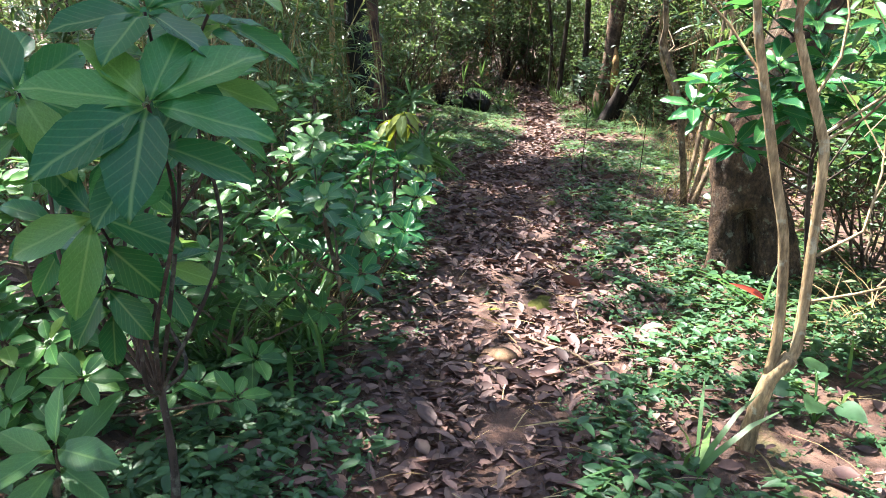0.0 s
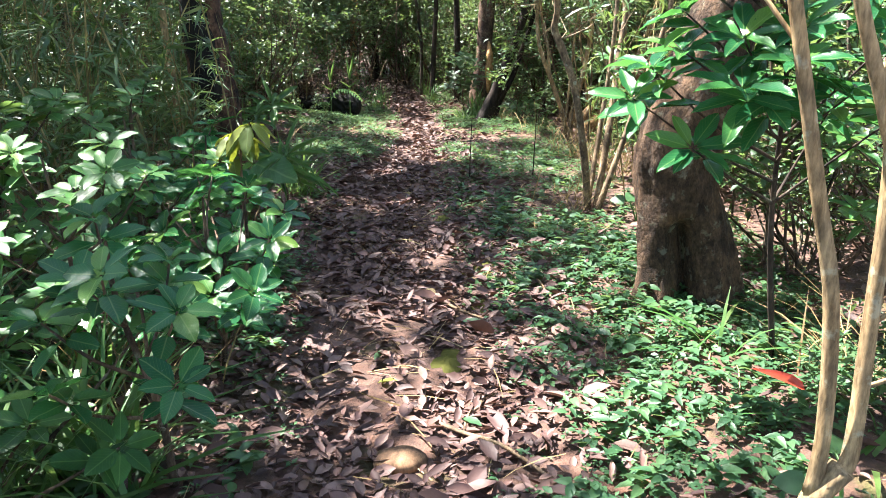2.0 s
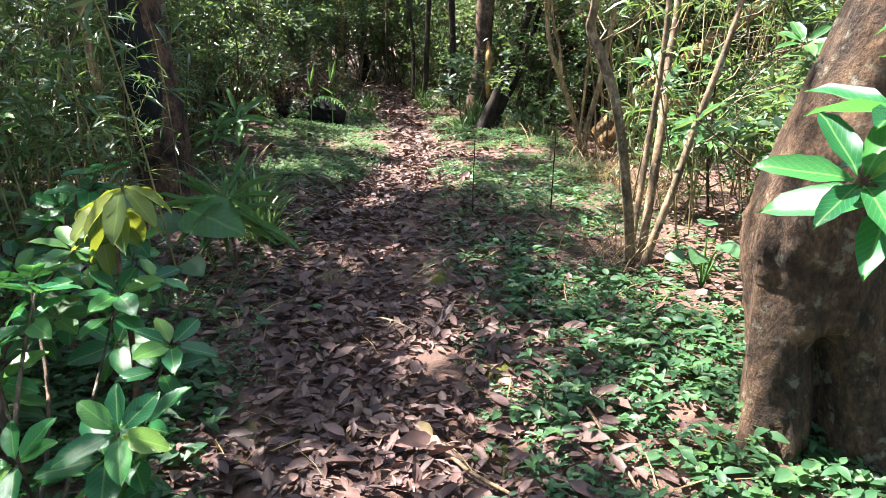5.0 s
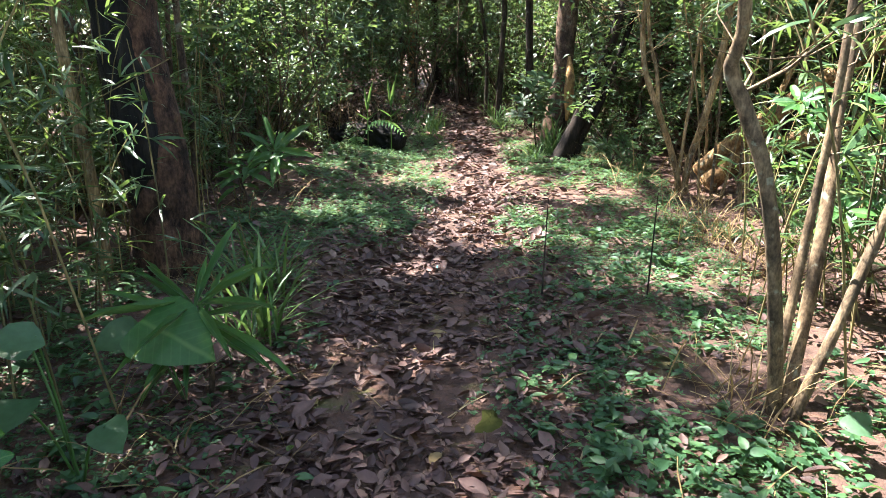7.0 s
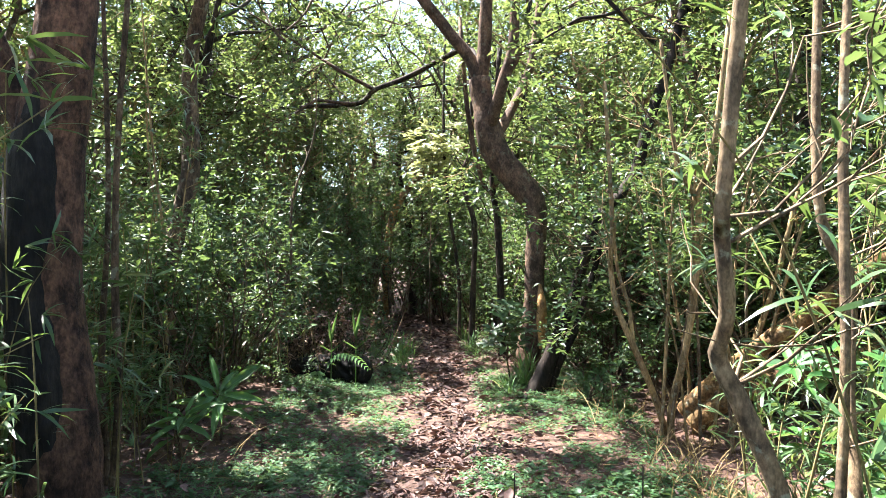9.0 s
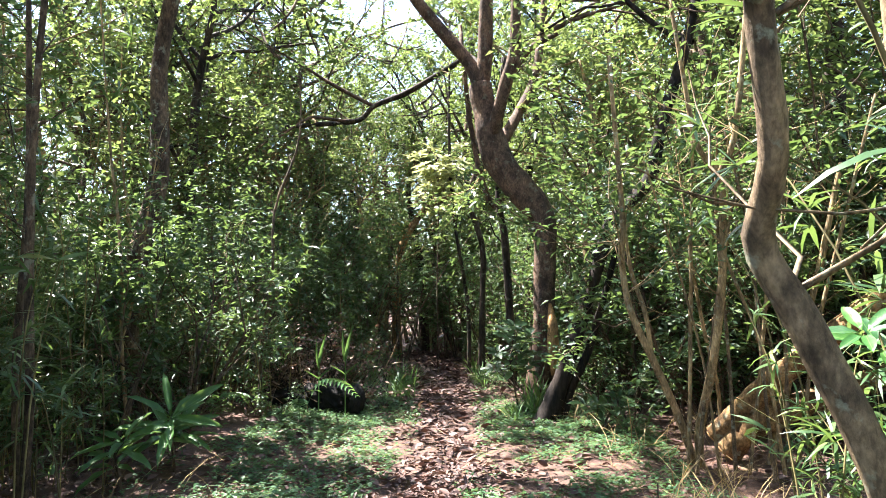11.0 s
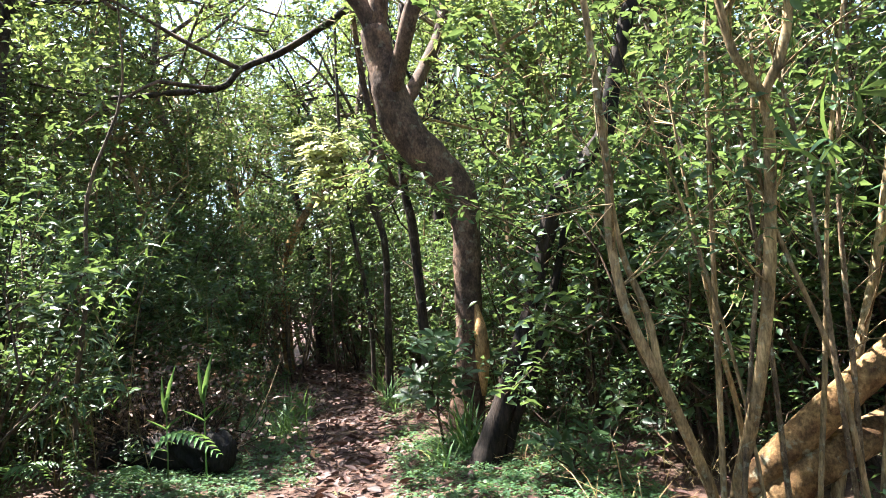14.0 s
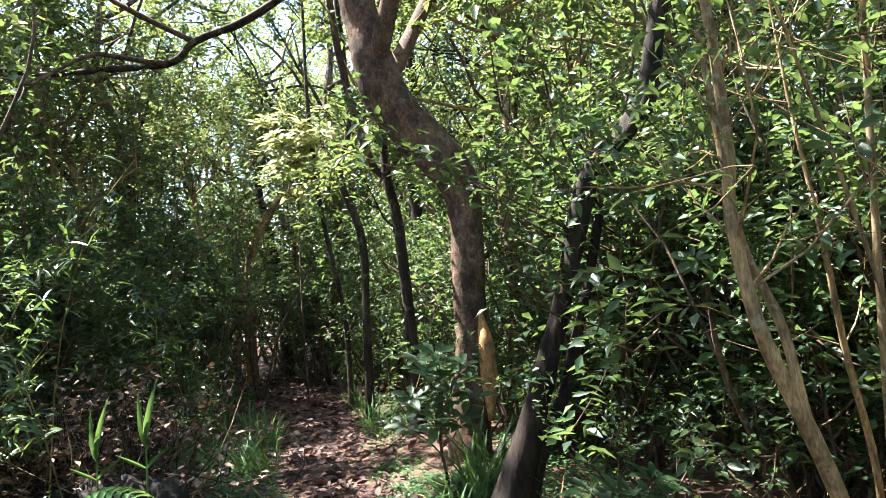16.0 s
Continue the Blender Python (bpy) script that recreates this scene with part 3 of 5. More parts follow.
def forked_sapling():
    e = thing("forked_sapling", "slender tan-barked sapling forking low into two stems", "sapling")
    g = Geo()
    tube(g, [(1.33, 1.93, -.06), (1.335, 1.92, .08), (1.36, 1.90, .30), (1.415, 1.89, .41)], [.034, .030, .028, .027], sides=10, n=14, rough=.08, flare=.4)
    part("stem", g, M_TAN, e)
    for pts in ([(1.36, 1.9, .34), (1.365, 1.9, .49), (1.335, 1.9, .79), (1.275, 1.9, 1.02), (1.185, 1.9, 1.36), (1.15, 1.9, 1.52), (1.08, 1.9, 2.1), (1.05, 1.95, 2.9)],
                [(1.41, 1.89, .40), (1.43, 1.9, .46), (1.42, 1.9, .76), (1.405, 1.9, 1.07), (1.38, 1.9, 1.165), (1.29, 1.9, 1.4), (1.27, 1.9, 1.52), (1.25, 1.9, 2.2), (1.3, 1.95, 2.8)]):
        g = Geo()
        tube(g, pts, [.019, .017, .015, .012, .008], sides=8, n=30, rough=.05)
        part("stem", g, M_TAN, e)
    g, ends = Geo(), []
    for s, w in (((1.39, 1.9, 1.14), (.7, .1, .8)), ((1.39, 1.9, 1.12), (.9, .1, .2)), ((1.42, 1.9, .75), (.8, .2, .4)), ((1.35, 1.9, 1.25), (.6, .3, .7)), ((1.2, 1.9, 1.3), (-.4, .5, .5)), ((1.18, 1.9, 1.4), (-.5, .1, .5)), ((1.42, 1.9, .6), (.9, .1, .2)), ((1.27, 1.9, 1.5), (.6, -.1, .6)), ((1.1, 1.9, 1.9), (-.3, .4, .6)), ((1.25, 1.9, 2.1), (.5, .4, .6))):
        grow(g, s, w, rng.uniform(.35, .6), .0065, 1, ends, kink=.5, forks=(2, 4))
    part("twig_growth", g, M_TAN, e, kind="stuff")
    f = Geo()
    ends = np.array(ends)
    twig_leaves(f, "oval", ends[ends[:, 2] > 1.25], .11, .38, 1, spread=.04)
    part("foliage", f, M_BIGLEAF, e, kind="stuff")
    f = Geo()
    leaves(f, "lance", [(1.305, 1.89, .60)], [(-.85, -.05, .5)], [(.1, -.6, .8)], .12, .22)
    part("red_leaf", f, M_REDLEAF, e, "single bright red leaf")


def whorl(geo, at, n=6, size=.15, ratio=.36, up=.25, tilt=(0, 0, 1), mat=None, parent=None):
    """A ring of leaves round a shoot tip."""
    a = np.arange(n) * 2 * np.pi / n + rng.uniform(0, 6.28) + rng.normal(0, .15, n)
    t = unit(tilt)
    x = unit(np.cross(t, (0.3, 0.9, 0.1)))
    y = np.cross(t, x)
    d = np.cos(a)[:, None] * x + np.sin(a)[:, None] * y + up * t
    if parent is not None:
        for w in d:
            single_leaf("leaf", "oval", np.asarray(at) + unit(w) * .01, w, t + rng.normal(0, .15, 3), size * rng.uniform(.75, 1.12), ratio * rng.uniform(.85, 1.1), mat, parent)
        return
    leaves(geo, "oval", np.tile(at, (n, 1)) + unit(d) * .012, d, np.tile(t, (n, 1)) + rng.normal(0, .15, (n, 3)), rng.uniform(.75, 1.12, n) * size, rng.uniform(.85, 1.1, n) * ratio)


def whorl_shrub(name, label, base, tips, size=.15, mat=None, bark=None, group="whorled-leaf shrubs", n=6, ratio=.36, up=.3, near=False):
    """Shrub with leaves in whorls at the ends of bent shoots."""
    e = thing(name, label, "shrub", group)
    base = np.array(base, float)
    f, g = Geo(), Geo()
    tips = np.array(tips, float)
    top = np.array((*tips[:, :2].mean(0), tips[:, 2].max() - .03))
    main, _ = tube(g, [base - (0, 0, .05), base * .65 + top * .35 + rng.normal(0, .025, 3), base * .3 + top * .7 + rng.normal(0, .025, 3), top], [.014, .011, .008, .004], sides=7, n=24, cap=False)
    part("stem", g, bark or M_GREY, e)
    for p in tips:
        g = Geo()
        at = main[np.argmin(np.abs(main[:, 2] - max(base[2] + .06, p[2] - .1 - .6 * np.linalg.norm(p[:2] - top[:2]))))]
        mid = at * .5 + p * .5 + (rng.normal(0, .02), rng.normal(0, .02), -.02)
        tube(g, [at, mid, p], [.007, .005, .003], sides=5, n=9, cap=False)
        twig = part("branch", g, bark or M_GREY, e)
        for q, sc in ((p, 1.0), (p - unit(p - mid) * .07, 1.05)):
            whorl(f, q, n if q is p else 4, size * sc, ratio, up if q is p else up - .2, unit((p - mid) * .7 + (rng.normal(0, .2), -.25 + rng.normal(0, .2), .7)), mat or M_BIGLEAF_ONE, twig if near else None)
    if not near:
        part("foliage", f, mat or M_BIGLEAF, e, kind="stuff")
    return e


def stem_cluster(name, label, stems, bark, crown=None, leaf=.075, kind="oval", mat=None, group="", count=2, category="shrub", spread=.09, away=(0, 0)):
    """Several bent stems from one foot, each a part, with leaves above."""
    e = thing(name, label, category, group)
    ends = []
    tw = Geo()
    for pts, r in stems:
        g = Geo()
        line, d = tube(g, pts, [r * 1.15, r, r * .85, r * .6], sides=9, n=30, rough=.07)
        part("stem", g, bark, e)
        for _ in range(9):
            k = rng.integers(12, 30)
            a = rng.uniform(0, 6.28)
            grow(tw, line[k], (math.cos(a) + away[0], math.sin(a) + away[1], .5), rng.uniform(.3, .7), r * .25, 1, ends, kink=.4, forks=(2, 4))
    part("twig_growth", tw, bark, e, kind="stuff")
    ends = np.array(ends)
    if crown is not None:
        ends = ends[ends[:, 2] > crown]
    f = Geo()
    twig_leaves(f, kind, ends, leaf, .38, count, spread=spread)
    part("foliage", f, mat or M_EVERGREEN, e, kind="stuff")
    return e


def burnt_trunk_tree():
    e = thing("burnt_trunk_tree", "reddish trunk with a charred black flank", "tree")
    g = Geo()
    pts = [(-1.92, 7.2, -.2), (-1.94, 7.2, .4), (-1.98, 7.2, 1.0), (-2.03, 7.22, 1.6), (-2.02, 7.22, 2.2), (-1.93, 7.25, 2.8), (-1.8, 7.3, 4.2), (-1.6, 7.4, 6.0)]
    tube(g, pts, [.24, .21, .20, .19, .18, .165, .12, .08], sides=18, n=46, rough=.05, flare=.3)
    part("trunk", g, M_RED, e)
    g = Geo()
    tube(g, [(x + .0, y - .095, z) for x, y, z in pts[1:6]], [.10, .15, .15, .13, .03], sides=14, n=30, rough=.06)
    part("charred_flank", g, M_BURNT, e, "charred black bark")
    g = Geo()
    tube(g, [(-2.08, 7.2, 2.35), (-2.25, 7.15, 2.75), (-2.5, 7.1, 3.6), (-2.7, 7.1, 5)], [.09, .075, .06, .04], sides=10, n=16)
    part("limb", g, M_RED, e)
    ends = []
    limb_parts(e, [(-1.85 + .05 * k, 7.3, 3.9 + .4 * k) for k in range(5)], M_RED, 1.7, .05, ends, kink=.35, up=(.7, 1.3), az=(1.7, 4.4))
    f = Geo()
    twig_leaves(f, "scale", pick(ends, 140), .10, .45, 26, spread=.30)
    part("crown", f, M_CANOPY, e, kind="stuff")


def crooked_tree():
    e = thing("crooked_tree", "large crooked tree forking high above a torn bark scar", "tree")
    g = Geo()
    tube(g, [(.47, 13.7, -.2), (.49, 13.7, .1), (.56, 13.7, .8), (.60, 13.7, 1.4), (.64, 13.7, 1.95), (.60, 13.7, 2.38), (.33, 13.7, 2.78), (.08, 13.7, 3.14), (-.04, 13.7, 3.52), (-.08, 13.7, 3.8), (-.14, 13.7, 4.2)], [.21, .17, .15, .135, .14, .17, .20, .20, .18, .155, .15], sides=20, n=64, rough=.05, flare=.35)
    part("trunk", g, M_CROOK, e)
    g = Geo()
    tube(g, [(.67, 13.58, .35), (.69, 13.55, .7), (.69, 13.555, 1.0), (.67, 13.59, 1.25)], [.02, .075, .07, .02], sides=10, n=14, rough=.03)
    part("bark_scar", g, M_WOOD, e, "bare orange wood where the bark is torn off")
    limbs = (([(-.12, 13.7, 4.1), (-.28, 13.7, 4.5), (-.60, 13.6, 4.9), (-1.1, 13.4, 5.6), (-1.6, 13.2, 6.6)], .10), ([(-.12, 13.72, 4.15), (-.06, 13.7, 4.7), (.0, 13.7, 5.6), (.1, 13.8, 7)], .11),
             ([(.0, 13.66, 3.45), (.10, 13.5, 3.75), (.24, 13.4, 4.15), (.36, 13.35, 4.5), (.40, 13.3, 5.2), (.5, 13.2, 6.4)], .095), ([(.28, 13.38, 4.2), (.55, 13.35, 4.5), (.9, 13.3, 4.65)], .05),
             ([(.10, 13.8, 3.4), (.35, 14.1, 3.9), (.6, 14.4, 4.6), (.8, 14.6, 6)], .08),
             ([(.42, 13.9, 2.75), (.30, 14.4, 3.02), (.10, 14.6, 2.88), (-.10, 14.6, 2.66), (-.27, 14.6, 3.14), (-.38, 14.6, 3.79), (-.43, 14.6, 4.3), (-.5, 14.6, 5.4)], .05))
    for pts, r in limbs:
        g = Geo()
        tube(g, pts, [r, r * .85, r * .6], sides=10, n=18)
        part("limb", g, M_CROOK, e)
    g = Geo()
    tube(g, [(-.12, 13.8, 4.25), (-.36, 14.6, 4.9), (-.83, 15.2, 4.95), (-1.52, 15.5, 4.73), (-2.07, 15.5, 4.55), (-2.37, 15.5, 4.32), (-3.1, 15.5, 4.31), (-3.94, 15.5, 4.33), (-5.0, 15.5, 4.65)], [.05, .048, .045, .04, .02], sides=8, n=40)
    part("low_branch", g, M_DARK, e)
    g = Geo()
    tube(g, [(-2.1, 15.5, 4.55), (-2.7, 15.4, 4.9), (-3.3, 15.3, 5.3), (-4.2, 15.2, 5.9)], [.035, .03, .022, .012], sides=8, n=26)
    part("low_branch", g, M_CROOK, e)
    g, ends = Geo(), []
    for s, w in (((-1.2, 13.1, 5.8), (-.8, -.4, .4)), ((-1.5, 13, 6.4), (-.5, .6, .5)), ((0, 13.5, 6), (.5, .8, .3)), ((.1, 13.6, 6.8), (-.3, -.8, .4)), ((.45, 13.05, 5.8), (.8, -.5, .3)), ((.75, 14.4, 5.8), (.8, .5, .4)), ((-3.9, 15.5, 4.35), (-.7, -.5, .3)), ((-3.6, 15.3, 5.4), (-.7, .2, .4)), ((.8, 13.1, 4.6), (.8, -.3, .3)), ((-2.4, 15.5, 4.32), (-.3, -.8, -.1))):
        grow(g, s, w, 1.6, .03, 2, ends, kink=.5)
    part("twig_growth", g, M_CROOK, e, kind="stuff")
    f = Geo()
    twig_leaves(f, "scale", ends, .10, .45, 28, spread=.36)
    part("crown", f, M_CANOPY, e, kind="stuff")


def leaning_tree():
    e = thing("leaning_tree", "dark leaning tree rising beside the crooked one", "tree")
    g = Geo()
    tube(g, [(.58, 12.25, -.15), (.65, 12.25, .15), (.86, 12.25, .65), (1.0, 12.25, 1.0), (1.13, 12.25, 1.38), (1.25, 12.25, 1.79), (1.38, 12.25, 2.11), (1.58, 12.25, 2.32), (1.80, 12.25, 2.57), (1.88, 12.25, 2.88), (2.0, 12.25, 3.3), (2.3, 12.2, 4.2), (2.7, 12.3, 6)], [.15, .105, .075, .068, .064, .068, .07, .068, .07, .068, .06, .05, .04], sides=14, n=56, rough=.09, flare=.5)
    part("trunk", g, M_BLACK, e)
    g = Geo()
    tube(g, [(.76, 12.35, -.05), (.88, 12.3, .35), (1.07, 12.3, .73), (1.18, 12.3, 1.05), (1.32, 12.3, 1.48), (1.42, 12.3, 1.85)], [.05, .045, .04, .035, .03], sides=8, n=24)
    part("stem", g, M_BLACK, e)
    ends = []
    limb_parts(e, [(2.3 + .12 * k, 12.2, 4.0 + .5 * k) for k in range(4)], M_BLACK, 1.9, .04, ends)
    f = Geo()
    twig_leaves(f, "scale", pick(ends, 160), .095, .45, 26, spread=.32)
    part("crown", f, M_CANOPY, e, kind="stuff")


def fallen_log(label, pts, r):
    e = thing("fallen_log", label, "log", "fallen logs propped in the thicket")
    g = Geo()
    tube(g, pts, [r, r * .97, r * .92, r * .8], sides=16, n=34, rough=.05)
    part("log_body", g, M_LOG, e)
    g = Geo()
    p, q = np.array(pts[0]), np.array(pts[1])
    tube(g, [p - unit(q - p) * .02, p - unit(q - p) * .005], [r * .84, r * .84], sides=14, n=3, rough=.03)
    part("cut_end", g, M_WOOD, e)
    return e


def charred_log():
    e = thing("charred_log", "charred black log end lying beside the path", "log")
    g = Geo()

    def burnt(p, out):
        return 1 + .16 * np.sin(out[:, 2] * 9 + p[0] * 14) * np.cos(out[:, 1] * 7 + p[0] * 23) + rng.normal(0, .035, len(out))

    tube(g, [(-1.52, 12.5, .18), (-1.6, 12.52, .19), (-1.85, 12.6, .2), (-2.2, 12.72, .2), (-2.7, 12.85, .16)], [.11, .175, .19, .18, .12], sides=30, n=44, rough=.05, mould=burnt)
    part("log_body", g, M_BURNT, e)
    for k in range(9):
        x = -1.58 - .1 * k + rng.normal(0, .02)
        y, z = 12.38 + .03 * k, .2 + rng.uniform(-.1, .16)
        g = Geo()
        tube(g, [(x, y, z), (x - .08, y - .015, z + rng.normal(0, .03)), (x - .16, y + .02, z + rng.normal(0, .04))], [.012, .03, .01], sides=6, n=8, rough=.25)
        part("bark_flake", g, M_BURNT, e)


def fern(name, label, base, fronds, group="ferns"):
    """Fern: arching stalks with paired leaflets."""
    e = thing(name, label, "fern", group)
    base = np.array(base, float)
    for a, length, up in fronds:
        g = Geo()
        out = np.array([math.cos(radians(a)), math.sin(radians(a)), 0])
        pts = [base, base + out * length * .35 + (0, 0, up * length), base + out * length * .7 + (0, 0, up * length * 1.05), base + out * length + (0, 0, up * length * .7)]
        line = spline(pts, 17)
        tube(g, pts, [.004, .003, .001], sides=4, n=12, cap=False)
        frond = part("frond", g, M_HERB, e)
        side = unit(np.cross(out, (0, 0, 1)))
        for k in range(4, 17):
            w = length * .24 * math.sin(math.pi * min(1, (k - 2) / 16) ** .7) + .015
            for sgn in (-1, 1):
                single_leaf("leaflet", "lance", line[k], side * sgn + out * .3 + (0, 0, -.1), (0, 0, 1), w, .24, M_HERB_ONE, frond)
    return e


def brush_heap():
    """A heap of dead branches with brown leaves hanging on them."""
    e = thing("brush_heap", "heap of dead brown branches and withered leaves", "brushwood")
    g, f, ends, ends_pale = Geo(), Geo(), [], []
    for _ in range(140):
        b = np.array([-2.45 + rng.normal(0, .42), 13.3 + rng.normal(0, .28), rng.uniform(0, .3)])
        grow(g, b, (rng.normal(0, .8), rng.normal(0, .8), rng.uniform(.1, 1.1)), rng.uniform(.4, .85), .006, 1, ends, kink=.5, forks=(1, 3))
    ends = np.array(ends)
    ends = ends[rng.permutation(len(ends))[:700]]
    twig_leaves(f, "small", ends, .075, .5, 3, up=-.6, spread=.06)
    part("dead_brushwood", g, M_DARK, e, kind="stuff")
    g = Geo()
    for _ in range(60):
        b = np.array([-2.35 + rng.normal(0, .45), 13.0 + rng.normal(0, .25), rng.uniform(.05, .5)])
        grow(g, b, (rng.normal(0, .9), rng.normal(0, .5), rng.uniform(-.1, .9)), rng.uniform(.4, .9), .005, 0, ends_pale, kink=.4)
    part("twig_growth", g, M_TWIG, e, kind="stuff")
    part("withered_leaves", f, M_WITHER, e, kind="stuff")


big_trunk_tree()
forked_sapling()
whorl_shrub("whorled_shrub", "green shrub with whorls of long glossy leaves", (1.86, 3.3, gz0(1.86, 3.3)),
            [(1.30, 2.86, .97), (1.18, 3.0, 1.22), (1.26, 2.95, 1.40), (1.42, 2.85, 1.32), (1.12, 2.98, 1.12), (1.35, 3.0, 1.55), (1.55, 2.9, 1.5), (1.72, 2.9, 1.25), (1.85, 3.0, 1.5), (1.5, 2.8, 1.12), (1.2, 3.1, 1.6), (1.45, 3.1, 1.75), (1.9, 3.2, 1.1), (1.66, 2.75, 1.72), (1.6, 2.85, 1.35), (1.75, 2.8, 1.15), (1.95, 2.95, 1.35), (2.0, 2.95, 1.08), (1.55, 2.72, 1.25), (1.4, 2.75, 1.17), (1.25, 2.9, 1.28)], size=.165, n=7, near=True, bark=M_DARK)
stem_cluster("bent_stem_shrub", "bare bent grey stems rising from one foot", [
    ([(1.44, 5.85, -.08), (1.37, 5.78, .42), (1.262, 5.7, .947), (1.157, 5.7, 1.243), (1.096, 5.7, 1.373), (1.10, 5.62, 1.5), (1.075, 5.56, 1.72), (1.085, 5.52, 1.95), (1.25, 5.4, 3.8)], .026),
    ([(1.48, 5.9, -.08), (1.60, 6.1, .75), (1.65, 6.25, 1.15), (1.70, 6.35, 1.55), (1.62, 6.4, 1.9), (1.7, 6.5, 3.2)], .024),
    ([(1.46, 5.82, -.08), (1.60, 5.85, .37), (1.75, 5.92, .85), (1.95, 6.0, 1.5), (2.1, 6.1, 2.4)], .022),
    ([(1.42, 5.9, -.08), (1.5, 6.0, .6), (1.58, 6.1, 1.3), (1.62, 6.15, 2.3), (1.75, 6.2, 3.6)], .018)], M_STEM, crown=1.9, count=1, away=(1.8, .6))
burnt_trunk_tree()
stem_cluster("companion_stems", "thin upright brown stems beside a thick trunk", [
    ([(-2.28, 8.18, 0), (-2.2, 8.15, .8), (-2.22, 8.15, 1.6), (-2.15, 8.1, 2.6), (-2.0, 8.1, 4.2)], .026),
    ([(-2.38, 8.3, 0), (-2.42, 8.3, 1.0), (-2.36, 8.3, 2.2), (-2.4, 8.3, 4.0)], .022)], M_GREY, crown=1.4, count=2, kind="oval", mat=M_HERB, away=(-1, .5))
stem_cluster("companion_stems", "slim brown stem growing against the burnt trunk", [
    ([(-2.20, 6.95, 0), (-2.24, 6.95, .8), (-2.27, 6.92, 1.6), (-2.22, 6.9, 2.1), (-2.3, 6.9, 3.6)], .034)], M_TAN, crown=1.8, count=2, away=(-1.5, 0))
crooked_tree()
leaning_tree()
stem_cluster("pale_stem_shrub", "pale bent stems forking in the thicket", [
    ([(1.80, 10.25, -.05), (1.78, 10.1, .3), (1.86, 9.95, .75), (1.92, 9.87, 1.15), (1.95, 9.78, 1.6), (1.95, 9.7, 2.0), (1.93, 9.66, 2.14), (2.04, 9.6, 2.45), (2.2, 9.6, 3.6)], .03),
    ([(1.94, 9.67, 2.1), (1.84, 9.63, 2.25), (1.76, 9.6, 2.45), (1.65, 9.6, 3.4)], .022),
    ([(1.78, 10.3, -.05), (1.66, 10.2, .35), (1.48, 10.1, .8), (1.32, 10.05, 1.2), (1.27, 10.05, 1.6), (1.29, 10.05, 1.95), (1.25, 10.1, 3.2)], .028),
    ([(1.46, 10.09, .86), (1.43, 10.12, 1.2), (1.34, 10.16, 1.55), (1.30, 10.2, 2.3)], .018),
    ([(2.3, 10.3, -.05), (2.5, 10.3, .7), (2.75, 10.35, 1.4), (3.0, 10.4, 2.3)], .03)], M_TAN, crown=1.3, count=2, group="pale stem shrubs", leaf=.07)
fallen_log("pale orange-barked log propped low in the thicket", [(2.02, 10.36, .10), (2.14, 10.32, .22), (2.30, 10.28, .35), (3.0, 10.4, .58), (4.5, 10.7, .98)], .105)
fallen_log("thinner pale log slanting up through the stems", [(1.96, 10.42, .20), (2.1, 10.34, .37), (2.4, 10.2, .68), (2.9, 10.05, 1.12), (3.6, 9.9, 1.68), (4.6, 9.7, 2.4)], .09)
for k in range(9):
    x, y = 1.72 + .09 * k + rng.normal(0, .04), 10.0 + rng.uniform(-.25, .15)
    lean = rng.normal(.12, .22)
    h = rng.uniform(1.3, 2.8)
    stem_cluster("thin_pale_stem", "thin pale bare stem slanting up in the thicket", [([(x, y, -.05), (x + lean * .3 + rng.normal(0, .03), y, h * .35), (x + lean * .6 + rng.normal(0, .04), y - .03, h * .7), (x + lean, y - .05, h)], rng.uniform(.008, .016))], M_STEM if k % 2 else M_TAN, crown=.9, count=1, group="thin pale stems", category="sapling", leaf=.08)
charred_log()
fern("fern", "pale green fern leaning over the charred log", (-1.98, 11.75, gz0(-1.98, 11.75)), [(-8, .66, .62), (-70, .4, .6)])
fern("fern", "small fern at the edge of the thicket", (-2.9, 11.6, float(ground_z(-2.9, 11.6))), [(-20, .5, .5), (40, .45, .5), (-80, .5, .45), (120, .4, .5)])
brush_heap()


# ---- thickets: each kind is built a few times and copied ----
def gz(x, y):
    return float(ground_z(x, y))


bamboos = [bamboo_clump("bamboo_clump", "dense clump of dwarf bamboo with narrow leaves", h, c, s) for h, c, s in ((1.1, 11, .30), (1.6, 11, .34), (2.1, 10, .32))]
strew(bamboos, [(-.6, 19.8), (-.2, 20.6), (-1.2, 22), (-2.0, 23), (-2.9, 24.2), (.4, 19.2), (-3.4, 25.2), (-1.6, 23.6), (-3.6, 15.9), (-3.4, 16.8), (-3.5, 17.6), (-3.9, 18.6), (-4.2, 19.6), (-4.9, 21), (.9, 17.6), (1.2, 16.6)] + spots(16, -3.4, -1.45, 2.6, 7.2, .55, .36) + spots(24, -5.0, -2.4, 6.8, 13.5, .6, .42) + spots(10, -6, -2.2, 14.5, 20, .7, .5) + spots(12, 2.0, 3.6, 6.6, 10, .8, .4) + spots(12, -6, -3, .5, 7, .5, .5))
shrubs = [leafy_shrub("leafy_shrub", "evergreen shrub with small glossy leaves", h, 6, leaf=.08, ratio=.44, count=12) for h in (1.3, 1.9, 2.7)]
